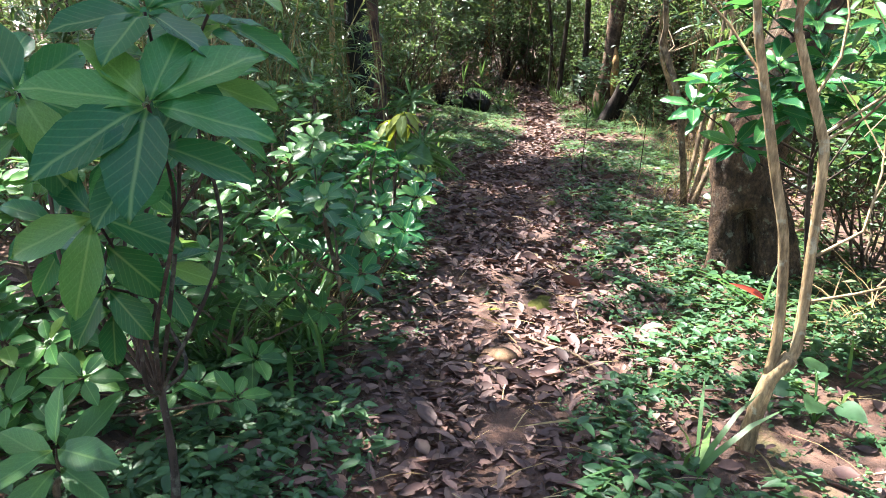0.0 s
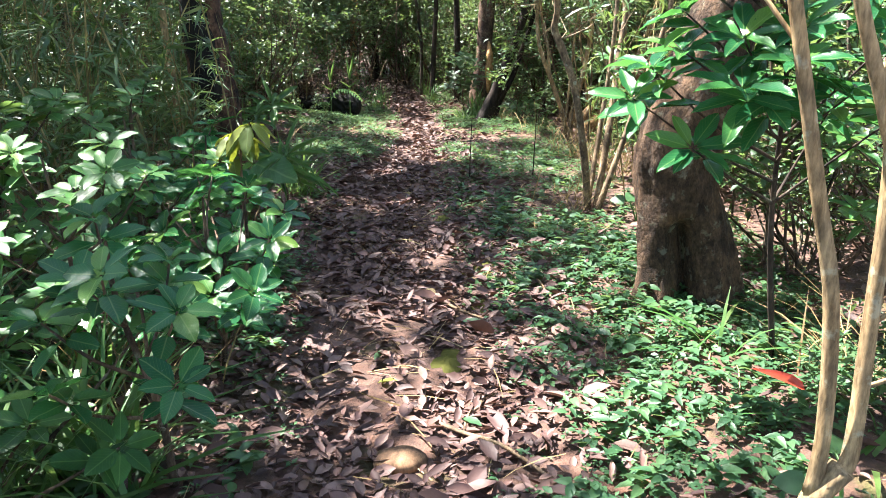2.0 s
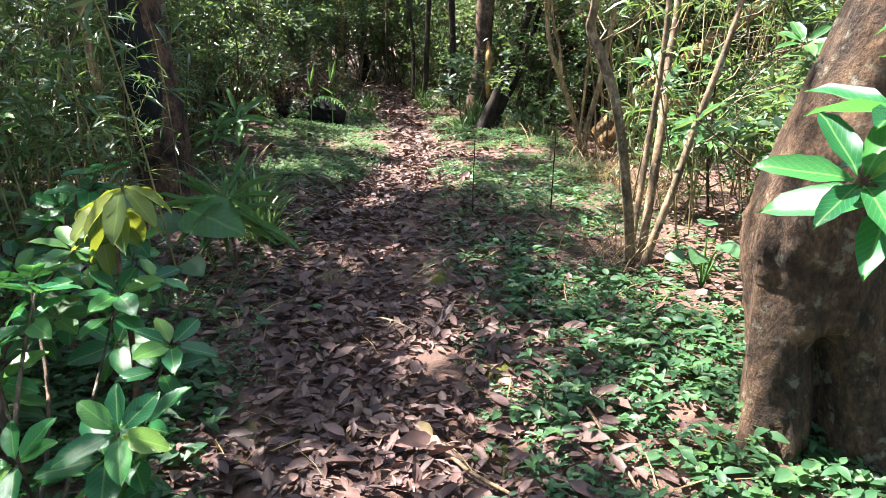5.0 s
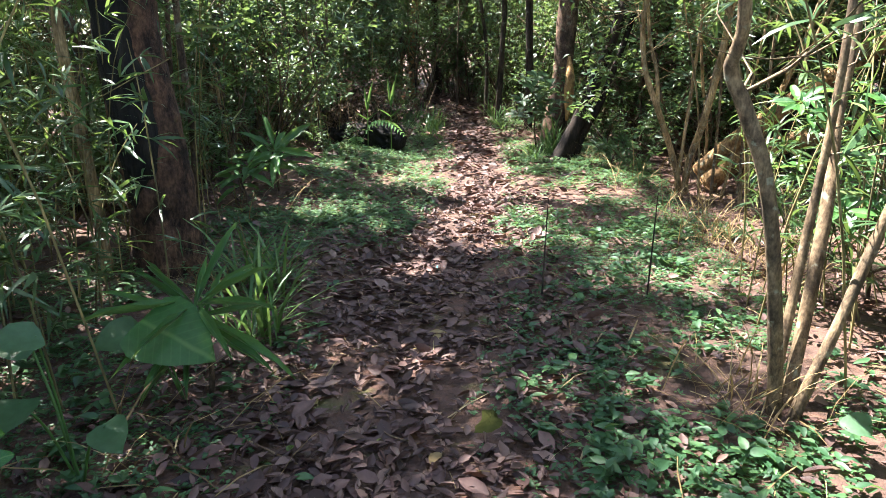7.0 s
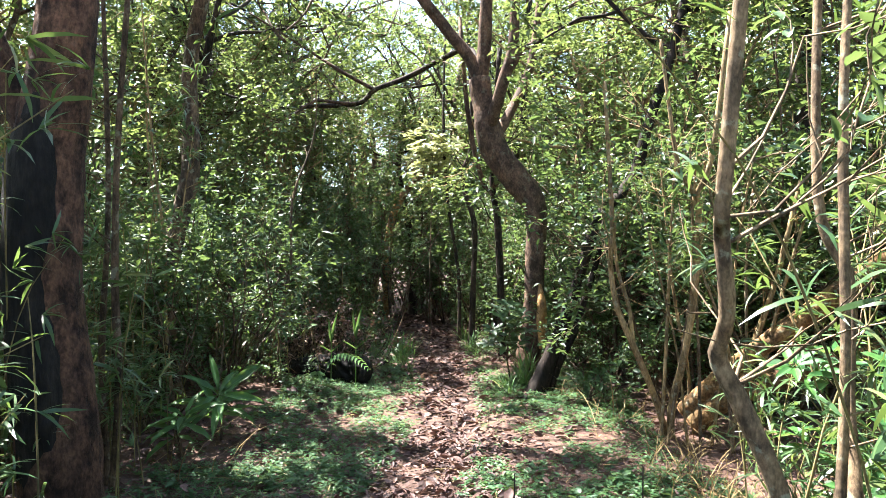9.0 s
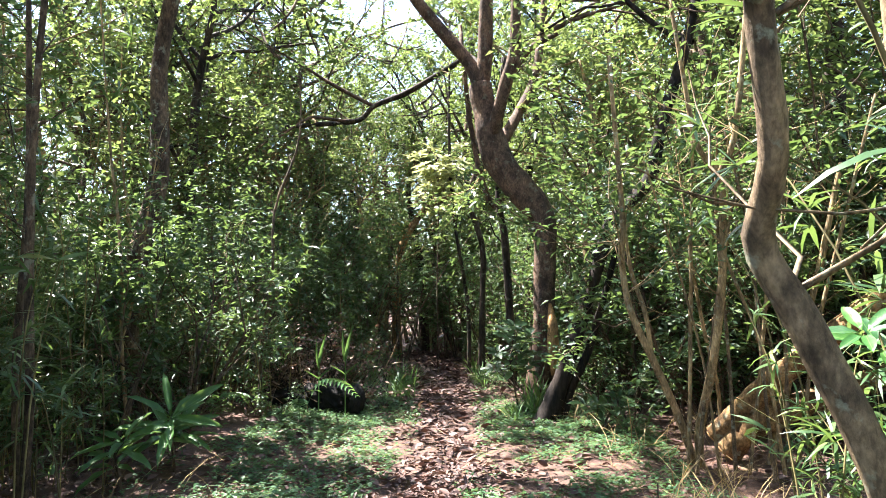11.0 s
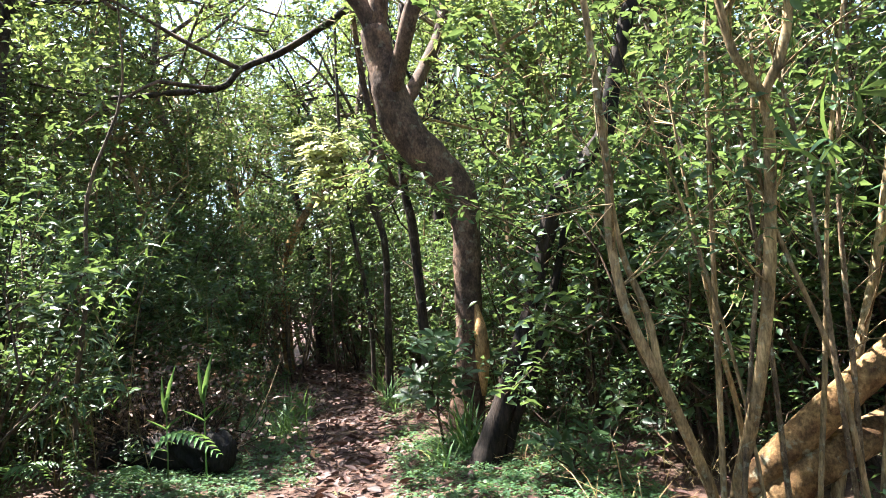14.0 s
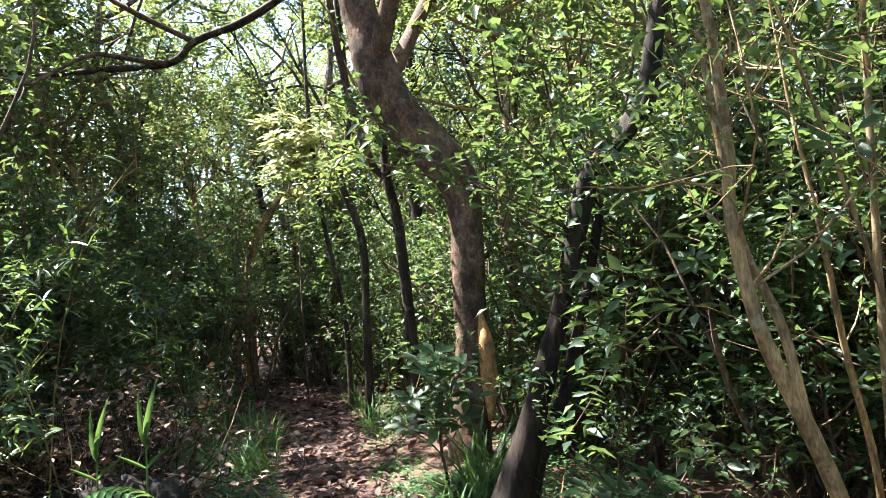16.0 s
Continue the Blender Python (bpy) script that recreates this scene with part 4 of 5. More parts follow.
strew(shrubs, [(2.4, 11.6), (2.3, 12.4), (1.7, 13.1), (2.0, 13.4), (2.8, 11.8), (2.6, 13.2), (1.2, 14.0), (3.2, 12.7), (1.7, 14.9), (.5, 15.9), (.2, 17.2), (-.5, 19.0), (-4.9, 17.0), (-4.6, 18.9), (1.2, 15.6), (-2.9, 9.7), (-3.0, 11.3), (-3.4, 12.1), (-3.8, 10.8), (-2.7, 10.6), (-3.7, 13.5), (-4.2, 12.6)] + [(x + (1.1 if y < 3.6 else 0), y) for x, y in spots(12, 2.3, 4.6, 2.2, 9.5, .8, .5)] + spots(16, 1.9, 5.5, 11.2, 19, .6, .6) + spots(20, -6.5, -2.6, 13.8, 22, .6, .6) + spots(10, -7, -3.4, 4, 13, .6, .7) + [(-1.6, 21.0), (.0, 18.4), (.7, 16.2), (1.0, 14.6), (-4.9, 15.0)] + spots(18, -9, 6, 19, 27, .4, .6))
for k in range(16):
    put(shrubs[1 + k % 2], -9.5 + .9 * k, 24.2 + rng.uniform(-.8, 1.6), size=rng.uniform(1.3, 1.8), tilt=3)
tall_bamboo = bamboo_clump("bamboo_clump", "tall arching bamboo spray leaning over the stems", 3.1, 9, .22, .16, fans=17, low=5)
strew([tall_bamboo], [(2.9, 8.1), (3.3, 8.7), (-3.0, 9.0), (-2.9, 6.3)], .9, 1.1, 5)
low_shrubs = [leafy_shrub("low_shrub", "low bushy shrub leafy down to the ground", h, 5, leaf=.06, width=1.1, group="low shrubs", clumps=200, count=6, spread=.10) for h in (.55, .8)]
strew(low_shrubs, spots(16, 1.3, 4.0, 11.2, 16.5, .5, .4) + spots(14, -.2, 3, 14.5, 19.5, .25, .4) + spots(10, -4.4, -1.8, 13.9, 19, .35, .45) + spots(12, -4.5, -2.4, 7.6, 12.5, .5, .45) + spots(10, 2.2, 4, 2.4, 8, .6, .45) + spots(8, -3, .5, 19, 23, .2, .5), .85, 1.3, 4)
saplings = [sapling("slender_sapling", "slender sapling with a thin pale stem", h, bark=b) for h, b in ((2.6, M_TAN), (3.4, M_GREY), (4.2, M_TAN))]
strew(saplings, spots(8, -4.5, -2.3, 7.5, 14, .6, .4) + spots(12, 1.6, 4.5, 7.5, 17, .6, .5) + spots(5, -5, 3, 16, 22, .3, .8) + spots(10, -4.2, -1.9, 2.5, 7, .6, .4), .8, 1.25)
bushy = [canopy_tree("bushy_tree", "small bushy tree leafy almost to the ground", h, r, b, ln, bare=.14, group="bushy understorey trees", clumps=300, leaf_count=24, leaf=.10, spread=.30, limbs=17, reach=1.35, depth=1) for h, r, b, ln in ((4.6, .05, M_GREY, .4), (5.6, .06, M_TAN, -.5))]
strew(bushy, [(-6.6, 10.4), (-6.9, 12.6), (-6.4, 14.2), (-4.9, 18.6), (-5.6, 16), (2.2, 20), (-.2, 24), (-1.2, 23.5), (-2.9, 25.2), (.6, 21.5), (-4.2, 27.5), (-.4, 26), (-2.0, 28.5), (-6.4, 26.5), (1.6, 24.5), (-4.2, 21.8), (1.5, 18.6), (-5.4, 17.6), (-4.4, 20.0)] + spots(8, 2.4, 6, 12.5, 19, 1.2, 1.0) + spots(7, -8.5, -5.2, 13.8, 20, 1.0, 1.0) + spots(10, -11, 8, 20, 28, .9, 1.3) + spots(3, -7, -4.5, 6, 12, 1, 1.2) + spots(3, 4, 7, 5, 12, 1, 1.2), .85, 1.25, 3)
trees = [canopy_tree("woodland_tree", "slim woodland tree with a leafy crown overhead", h, r, b, ln) for h, r, b, ln in ((6.2, .08, M_GREY, .5), (7.2, .11, M_DARK, .9), (5.4, .07, M_TAN, -.4), (8.0, .13, M_GREY, .2))]
# The first spot is an added, unseen tree that shades the large-leaf plant.
strew(trees, [(-2.9, 1.3), (-4.0, 2.4), (-5.4, 11.2), (-1.8, 25), (1.2, 23.4), (-4.9, 24.8), (3.2, 21.5), (-6.2, 19.5), (2.0, 17), (-.1, 20.8), (-3.9, 23), (2.9, 14.3), (-4.4, 8.6)] + spots(10, -8, 8, 11.5, 20, 1.7, 1.5) + spots(6, -8, -4.8, -3, 10, 1.2, 1.7) + spots(8, 4.6, 8.5, -3, 10, 1.2, 1.7), .85, 1.2, 2.0)
# Added trees, mostly out of view, placed to dapple the path and cover sky.
added_shade_trees = [canopy_tree("shade_tree", "added tall tree, its dense leafy crown placed for shade and sky cover", h, r, b, ln, bare=.62, group="shade trees over the path", clumps=210, leaf_count=20, leaf=.115, spread=.22, limbs=11, reach=2.0) for h, r, b, ln in ((6.6, .09, M_DARK, .5), (7.4, .10, M_GREY, .8))]
strew(added_shade_trees, [(-3.9, 3.4), (4.6, 6.2), (-4.3, 5.2), (-3.5, 8.4), (-6.5, 15.6), (-7.6, 18.2), (-6.0, 20.8), (-8.6, 22.4)], .9, 1.1, 2.0)
put(added_shade_trees[1], -3.3, 10.9, turn=0)
thicket = [leafy_shrub("thicket_shrub", "dense thicket shrub with mid-sized glossy leaves", h, 7, leaf=.115, ratio=.42, count=9, group="thicket shrubs", clumps=320, spread=.17) for h in (1.9, 2.8, 3.5)]
strew(thicket, [(2.5, 11.3), (3.1, 11.1), (3.7, 11.9), (2.7, 12.6), (2.1, 13.3), (3.3, 13.2), (2.5, 14.2), (1.6, 14.9), (4.2, 11.0), (4.3, 12.6), (-4.6, 15.8), (-4.6, 19.0), (-4.7, 17.6), (-3.4, 19.0), (-2.7, 19.8), (-2.0, 21.2), (-.9, 20.8), (.2, 19.0), (-4.9, 13.4), (-.1, 21.8), (-1.8, 22.8), (-3.6, 22.6)], .85, 1.15, 3)
far_trees = [canopy_tree("distant_tree", "distant woodland tree leafy from low down", h, r, M_GREY, .3, bare=.12, group="distant trees", clumps=300, leaf_count=15, leaf=.18, spread=.5, limbs=12, reach=2.3, depth=1) for h, r in ((7.5, .11), (9.0, .14))]
strew(far_trees, [(-10.5, 27.5), (-8.6, 28.6), (-7, 27.9), (-5.4, 29.4), (-3.6, 28.4), (-2.1, 29.8), (-.6, 28.2), (.9, 29.4), (2.3, 27.6), (3.8, 28.8), (5.4, 27.4), (7.0, 28.2), (4.6, 25.0), (6.2, 23.4), (-7.4, 24.2), (-9, 22.5), (-3, 31), (-6, 32), (0, 31.5), (-9, 31), (3.5, 30.5), (-1.5, 34), (-4.6, 35), (-7.5, 36), (1.8, 35)] + spots(26, -24, 22, 30, 46, .2, 2.2) + spots(8, -20, -8.5, -4, 26, .2, 2.6) + spots(8, 8.5, 20, -4, 26, .2, 2.6) + spots(6, -9, 9, -10, -4, .2, 2.2), .9, 1.3, 2)


# ---- plants by the path ----
def large_leaf_plant(base, whorls):
    """Tall plant: bare bent stems, whorls of big leaves turned to the open path."""
    e = thing("large_leaf_plant", "tall plant with large glossy oval leaves", "shrub", "large-leaved plants by the path")
    base = np.array(base, float)
    hub = base + (-.02, .02, .42)
    g = Geo()
    tube(g, [base - (0, 0, .04), base * .5 + hub * .5 + (.015, 0, 0), hub + (0, 0, .02)], [.014, .012, .010], sides=8, n=10)
    part("main_stem", g, M_DARK, e)
    for at, tilt, n, size, up in whorls:
        at = np.array(at, float)
        g = Geo()
        tube(g, [hub, hub * .6 + at * .4 + rng.normal(0, .05, 3), hub * .25 + at * .75 + rng.normal(0, .03, 3), at], [.006, .0055, .0045, .003], sides=6, n=16, cap=False)
        stem = part("stem", g, M_DARK, e)
        whorl(None, at, n, size, .44, up, tilt, M_BIGLEAF_ONE, stem)
        whorl(None, at - unit(tilt) * .05 - (0, 0, .04), 4, size * .95, .44, up - .35, tilt, M_BIGLEAF_ONE, stem)


large_leaf_plant((-.32, 1.0, gz(-.32, 1.0)), [((-.03, .66, 1.27), (.35, -.6, .7), 7, .225, .15), ((-.12, .80, 1.43), (.3, -.4, .85), 6, .2, .1), ((-.24, .74, 1.03), (.4, -.7, .5), 5, .2, -.35), ((-.30, .82, .84), (.3, -.6, .5), 4, .17, -.5),
                                             ((-.19, 1.08, 1.28), (.3, -.4, .8), 5, .17, 0), ((-.10, 1.05, 1.50), (.2, -.3, .9), 6, .2, .1), ((-.38, .74, 1.27), (.5, -.5, .7), 6, .21, 0), ((-.42, 1.1, 1.1), (.4, -.5, .7), 6, .18, -.1),
                                             ((-.58, 1.0, .92), (.4, -.5, .6), 6, .17, -.2), ((-.62, .95, 1.3), (.5, -.4, .7), 6, .19, 0), ((-.5, 1.3, .72), (.3, -.5, .7), 6, .15, -.2), ((-.7, 1.35, 1.1), (.4, -.4, .8), 6, .17, 0), ((-.36, 1.3, 1.42), (.3, -.3, .9), 6, .18, 0)])
whorl_shrub("large_leaf_seedling", "low seedling with three broad pale green leaves", (-.68, 1.0, gz(-.68, 1.0)), [(-.68, .99, .25)], size=.25, n=3, ratio=.36, mat=M_HERB_ONE, near=True)
whorl_shrub("oval_leaf_shrub", "bright green shrub with oval leaves", (-.32, 2.3, gz(-.32, 2.3)), [(-.26, 1.97, .80), (-.4, 2.1, .74), (-.2, 2.2, .62), (-.45, 2.3, .85), (-.3, 2.4, .7), (-.55, 2.15, .6), (-.15, 2.05, .48), (-.5, 2.5, .72), (-.42, 1.95, .5)], size=.11, n=6, ratio=.5, group="oval-leaf shrubs", near=True)
whorl_shrub("oval_leaf_shrub", "dense shrub of oval leaves at the path edge", (-.48, 3.15, gz(-.48, 3.15)), [(-.18, 2.75, .47), (-.22, 3.1, .56), (-.36, 2.82, .43), (-.64, 3.33, .62), (-.26, 3.28, .46), (-.43, 3.07, .5), (-.3, 2.93, .32), (-.65, 3.11, .58), (-.53, 2.95, .41), (-.28, 3.5, .57), (-.49, 3.66, .65), (-.7, 3.6, .71), (-.6, 2.8, .3), (-.8, 3.0, .5), (-.8, 3.3, .75), (-.55, 3.4, .75), (-.35, 3.3, .3), (-.75, 2.7, .42)], size=.115, n=6, ratio=.48, group="oval-leaf shrubs", near=True)
whorl_shrub("yellowing_plant", "plant with drooping yellow-green leaves", (-.66, 3.9, gz(-.66, 3.9)), [(-.49, 3.76, .94), (-.60, 3.84, .88)], size=.165, n=6, ratio=.42, mat=M_YELLOW, up=-.75, near=True)
whorl_shrub("oval_leaf_shrub", "shrub of oval leaves under a yellowing plant", (-.85, 4.2, gz(-.85, 4.2)), [(-.91, 4.38, .85), (-1.01, 4.31, .74), (-.85, 4.18, .57), (-.87, 4.02, .41), (-.68, 3.95, .36), (-.8, 4.41, .58), (-.65, 4.2, .5), (-1.1, 4.1, .6), (-.95, 3.9, .62)], size=.14, n=5, ratio=.5, group="oval-leaf shrubs", near=True)


for x, y, h in ((-.9, 2.9, .95), (-1.15, 2.3, .9), (-1.05, 3.6, 1.05), (-1.4, 3.1, 1.2), (-.75, 2.0, .6), (-1.35, 4.3, 1.1), (-1.25, 1.6, .8), (-1.7, 2.1, 1.05), (-1.05, 1.3, .5), (-1.6, 1.4, .9)):
    whorl_shrub("oval_leaf_shrub", "dark shrub of oval leaves crowding the thicket edge", (x, y, gz(x, y)), [(x + rng.normal(0, .22), y + rng.normal(0, .22), h * rng.uniform(.35, 1.0)) for _ in range(16)], size=.105, n=6, ratio=.48, group="oval-leaf shrubs")


def broad_leaf_plant(label, base, stalks):
    """A few broad heart-shaped leaves on long stalks."""
    e = thing("broad_leaf_plant", label, "plant", "broad-leaved plants")
    base = np.array(base, float)
    for tip, way, size, mat in stalks:
        g, f = Geo(), Geo()
        tip = np.array(tip, float)
        tube(g, [base, base * .5 + tip * .5 + (0, 0, .06), tip], [.006, .005, .004], sides=5, n=9)
        stalk = part("stalk", g, M_GRASS, e)
        leaves(f, "heart", [tip - unit(way) * size * .12], [way], [(0.1, -.55, .85)], size, .86)
        part("leaf_blade", f, mat, stalk)


broad_leaf_plant("plant with one very broad grey-green leaf", (-.98, 5.62, gz(-.98, 5.62)), [((-1.02, 5.5, .42), (.9, -.25, -.2), .36, M_BIGLEAF), ((-1.15, 5.6, .35), (-.5, -.6, -.1), .2, M_HERB)])
broad_leaf_plant("plant with round bright green leaves", (-1.0, 4.98, gz(-1.0, 4.98)), [((-1.06, 4.97, .6), (-.3, -.5, .1), .16, M_HERB), ((-1.1, 4.9, .4), (.2, -.8, -.1), .17, M_HERB), ((-.84, 4.93, .32), (.6, -.5, -.1), .15, M_HERB), ((-1.2, 5.1, .5), (-.7, -.2, .1), .15, M_HERB)])
broad_leaf_plant("low plant with round leaves under the sapling", (1.62, 2.2, gz(1.62, 2.2)), [((1.58, 2.1, .16), (-.3, -.7, 0), .1, M_HERB), ((1.68, 2.12, .14), (.5, -.6, 0), .11, M_HERB), ((1.62, 2.3, .2), (.1, .5, .1), .11, M_HERB), ((1.52, 2.25, .12), (-.7, .1, 0), .09, M_HERB)])
broad_leaf_plant("low plant with round leaves beside bent stems", (1.72, 5.45, gz(1.72, 5.45)), [((1.66, 5.35, .26), (-.4, -.7, 0), .13, M_HERB), ((1.78, 5.38, .3), (.4, -.6, 0), .14, M_HERB), ((1.74, 5.5, .38), (0, .6, .1), .13, M_HERB), ((1.86, 5.5, .24), (.7, 0, 0), .12, M_HERB), ((1.62, 5.5, .2), (-.7, .1, 0), .11, M_HERB)])
whorl_shrub("strap_leaf_plant", "pale strap leaves fanning over a broad leaf", (-.92, 5.72, gz(-.92, 5.72)), [(-.88, 5.62, .46), (-.95, 5.7, .36)], size=.42, n=7, ratio=.075, mat=M_HERB_ONE, group="strap-leaved plants", near=True)
whorl_shrub("strap_leaf_plant", "plant with long arching strap leaves", (-2.1, 9.5, gz(-2.1, 9.5)), [(-2.1, 9.45, .5), (-2.2, 9.6, .35)], size=.42, n=6, ratio=.17, mat=M_HERB_ONE, near=True)
whorl_shrub("strap_leaf_plant", "pale strap-leaved seedling in the shade", (-2.2, 9.0, gz(-2.2, 9.0)), [(-2.15, 8.95, .42), (-2.3, 9.05, .3)], size=.3, n=5, ratio=.2, mat=M_HERB_ONE, near=True)
whorl_shrub("glossy_shrub", "dark glossy shrub at the foot of the crooked tree", (.28, 12.9, gz(.28, 12.9)), [(.2, 12.8, .85), (.05, 12.85, .7), (.35, 12.75, .75), (.25, 12.9, 1.0), (.45, 12.85, .9), (.0, 12.9, .5), (.2, 12.75, .55), (.42, 12.75, .55), (.1, 13.0, .95), (.5, 12.9, .65)], size=.16, n=6, ratio=.4, mat=M_EVERGREEN)
whorl_shrub("glossy_shrub", "dark glossy shrub before the leaning tree", (1.2, 11.5, gz(1.2, 11.5)), [(1.1, 11.4, .3), (1.3, 11.4, .35), (1.2, 11.5, .25), (1.4, 11.5, .3), (1.0, 11.55, .28)], size=.16, n=6, ratio=.3, mat=M_EVERGREEN)
for x, y, h in ((1.95, 11.8, 1.5), (2.25, 11.3, 1.8), (1.75, 12.75, 2.0), (1.6, 13.0, 2.3)):
    b = np.array((x, y, 0))
    whorl_shrub("glossy_shrub", "tall dark glossy shrub in the thicket", (x, y, gz(x, y)), [b + (rng.normal(0, .28), rng.normal(0, .2), h * rng.uniform(.4, 1.0)) for _ in range(16)], size=.13, n=6, ratio=.38, mat=M_EVERGREEN, group="glossy shrubs")
for x, y, h in ((2.3, 4.6, 1.6), (2.5, 3.6, 1.5), (2.3, 7.2, 1.2)):
    b = np.array((x, y, 0))
    whorl_shrub("whorled_shrub", "shrub with whorls of long leaves in the thicket", (x, y, gz(x, y)), [b + (rng.normal(0, .3), rng.normal(0, .25), h * rng.uniform(.35, 1.1)) for _ in range(16)], size=.13, n=6, ratio=.34, group="whorled-leaf shrubs")

stem_cluster("slim_dark_tree", "slim dark trees rising together behind the path bend", [
    ([(-.91, 17.5, -.1), (-.89, 17.5, 1.27), (-1.08, 17.5, 2.7), (-1.15, 17.5, 4.2), (-1.1, 17.5, 6)], .035),
    ([(-.58, 16.5, -.1), (-.5, 16.5, 1.4), (-.48, 16.5, 2.25), (-.69, 16.5, 3.1), (-.5, 16.5, 3.85), (-.56, 16.5, 6)], .05),
    ([(.06, 15, -.1), (.06, 15, 1.0), (.02, 15, 2.2), (-.05, 15, 3.0), (.1, 15, 5)], .06)], M_DARK, crown=1.2, count=3, kind="small", mat=M_CANOPY, category="tree", leaf=.08)
stem_cluster("bent_trunk_tree", "bent pale brown trunk arching behind the thicket", [
    ([(-3.3, 22, -.1), (-3.3, 22, 1.5), (-3.16, 22, 2.65), (-2.82, 22, 3.3), (-2.44, 22, 3.74), (-1.9, 22, 4.0), (-1.0, 22, 4.6)], .10)], M_LOG, crown=3.6, count=3, kind="small", mat=M_CANOPY, category="tree")
whorl_shrub("pale_leaf_sapling", "sapling with drooping pale cream-green young leaves", (-1.5, 17.6, gz(-1.5, 17.6)), [(-1.45 + rng.normal(0, .30), 17.6 + rng.normal(0, .3), 3.75 + rng.normal(0, .32)) for _ in range(40)], size=.21, n=7, ratio=.34, mat=M_PALE, group="")
tufts = [grass_tuft("grass_tuft", "tuft of long arching grass blades", 60, .5, M_GRASS), grass_tuft("grass_tuft", "tuft of broad bright grass blades", 12, .34, M_GRASS, .05, .06)]
strew(tufts, [(-.50, 2.2), (-.75, 2.35), (-.62, 2.45), (1.62, 3.3), (-.75, 2.0), (-1.0, 2.6), (-.9, 2.9), (1.85, 2.6), (-.95, 6.3), (1.1, 1.7), (-1.2, 7.0), (-1.1, 6.6), (.45, 12.6), (.3, 12.3), (.55, 12.9), (.2, 12.6), (-1.6, 15.5), (-1.9, 14.4), (-1.4, 14.0), (-.3, 16.6), (-2.7, 17), (-.35, 15.3), (-.5, 15.9), (-.15, 14.7), (-1.95, 16.2), (-2.2, 15.5), (-.8, 17.6), (-1.0, 18.3), (-2.4, 16.4)], .8, 1.2, 4)
dry = [grass_tuft("dry_grass_tuft", "tuft of dry straw-coloured grass", 60, .40, M_DRYGRASS, .12, .018, "dry grass tufts", .7), grass_tuft("dry_grass_tuft", "flattened tuft of dry grass", 50, .4, M_DRYGRASS, .14, .018, "dry grass tufts", .25)]
strew(dry, [(1.7, 8.4), (1.45, 5.7), (1.9, 8.0), (-1.3, 7.4), (1.62, 8.9), (1.75, 9.4), (-1.5, 6.9), (1.8, 9.9), (1.3, 5.9), (-1.0, 3.0), (-.7, 2.75), (1.5, 10.5), (1.95, 7.5), (-1.9, 8.6), (1.1, 12.0), (-.9, 5.2), (1.9, 11.2), (2.2, 8.4), (2.1, 3.2)], .8, 1.25, 6)


def stick(label, a, b, r=.006, group="fallen sticks"):
    g = Geo()
    a, b = np.array((*a, gz(*a) + .012)), np.array((*b, gz(*b) + .012))
    m = a * .5 + b * .5 + (rng.normal(0, .02), rng.normal(0, .02), .012)
    tube(g, [a, a * .75 + b * .25 + rng.normal(0, .008, 3) + (0, 0, .012), m, b], [r, r * .9, r * .7], sides=6, n=14, rough=.1)
    tagged(new("fallen_stick", g.mesh("fallen_stick", M_TWIG)), label, "stick", group)


for a, b, r in (((.365, 3.97), (.70, 3.64), .009), ((.85, 4.45), (1.05, 3.4), .007), ((-.95, 6.2), (-.5, 5.9), .006), ((.45, 2.75), (.85, 2.35), .009), ((.62, 2.9), (.55, 2.6), .007), ((.6, 4.9), (1.3, 4.75), .008), ((-1.2, 3.2), (-.8, 2.2), .006), ((.75, 5.0), (1.5, 4.6), .008), ((-.2, 5.6), (.05, 5.5), .005), ((-.9, 5.5), (-.35, 5.3), .006), ((-2.0, 11.6), (-1.2, 11.8), .009), ((.5, 10.2), (1.2, 10.6), .007)):
    stick("thin brown stick lying among dead leaves", a, b, r)
for x, y, h in ((.478, 7.07, .62), (1.077, 7.10, .66)):
    g = Geo()
    tube(g, [(x, y, -.03), (x + .01, y, h * .5), (x + .02, y + .01, h)], [.006, .005, .003], sides=6, n=10)
    tagged(new("dead_stalk", g.mesh("dead_stalk", M_DARK)), "thin dark dead stalk standing upright", "stalk", "dead stalks")


# ---- ground cover ----
def herbs(n, x0, x1, y0, y1, inner, outer, size, name, label, kind="small"):
    """Low herbs strewn beside the path: small rosettes of leaves."""
    g, k = Geo(), 0
    while k < n:
        m = n * 2
        x, y = rng.uniform(x0, x1, m), rng.uniform(y0, y1, m)
        off = np.abs(x - path_x(y)) / path_w(y)
        dens = np.clip((off - inner) / .5, 0, 1) * np.clip(.6 + .8 * wave(x * 1.3 + 3, y * 1.3), .06, 1)
        keep = (rng.uniform(0, 1, m) < dens) & (off < outer)
        x, y = x[keep][:n - k], y[keep][:n - k]
        k += len(x)
        if not len(x):
            break
        h = rng.uniform(.2, 1.0, len(x)) * size * 1.6
        nl = 6
        base = np.c_[x, y, ground_z(x, y)]
        p = np.repeat(base, nl, 0)
        hh = np.repeat(h, nl) * np.tile(np.linspace(.45, 1, nl), len(x))
        a = rng.uniform(0, 6.28, len(p))
        d = np.c_[np.cos(a), np.sin(a), rng.uniform(-.15, .5, len(p))]
        leaves(g, kind, p + np.c_[rng.normal(0, .012, (len(p), 2)), hh], d, unit(rng.normal(0, .25, (len(p), 3)) + (0, 0, 1)), rng.uniform(.6, 1.2, len(p)) * size, rng.uniform(.4, .6, len(p)))
    return tagged(new(name, g.mesh(name, M_HERB)), label, "ground cover", kind="stuff")


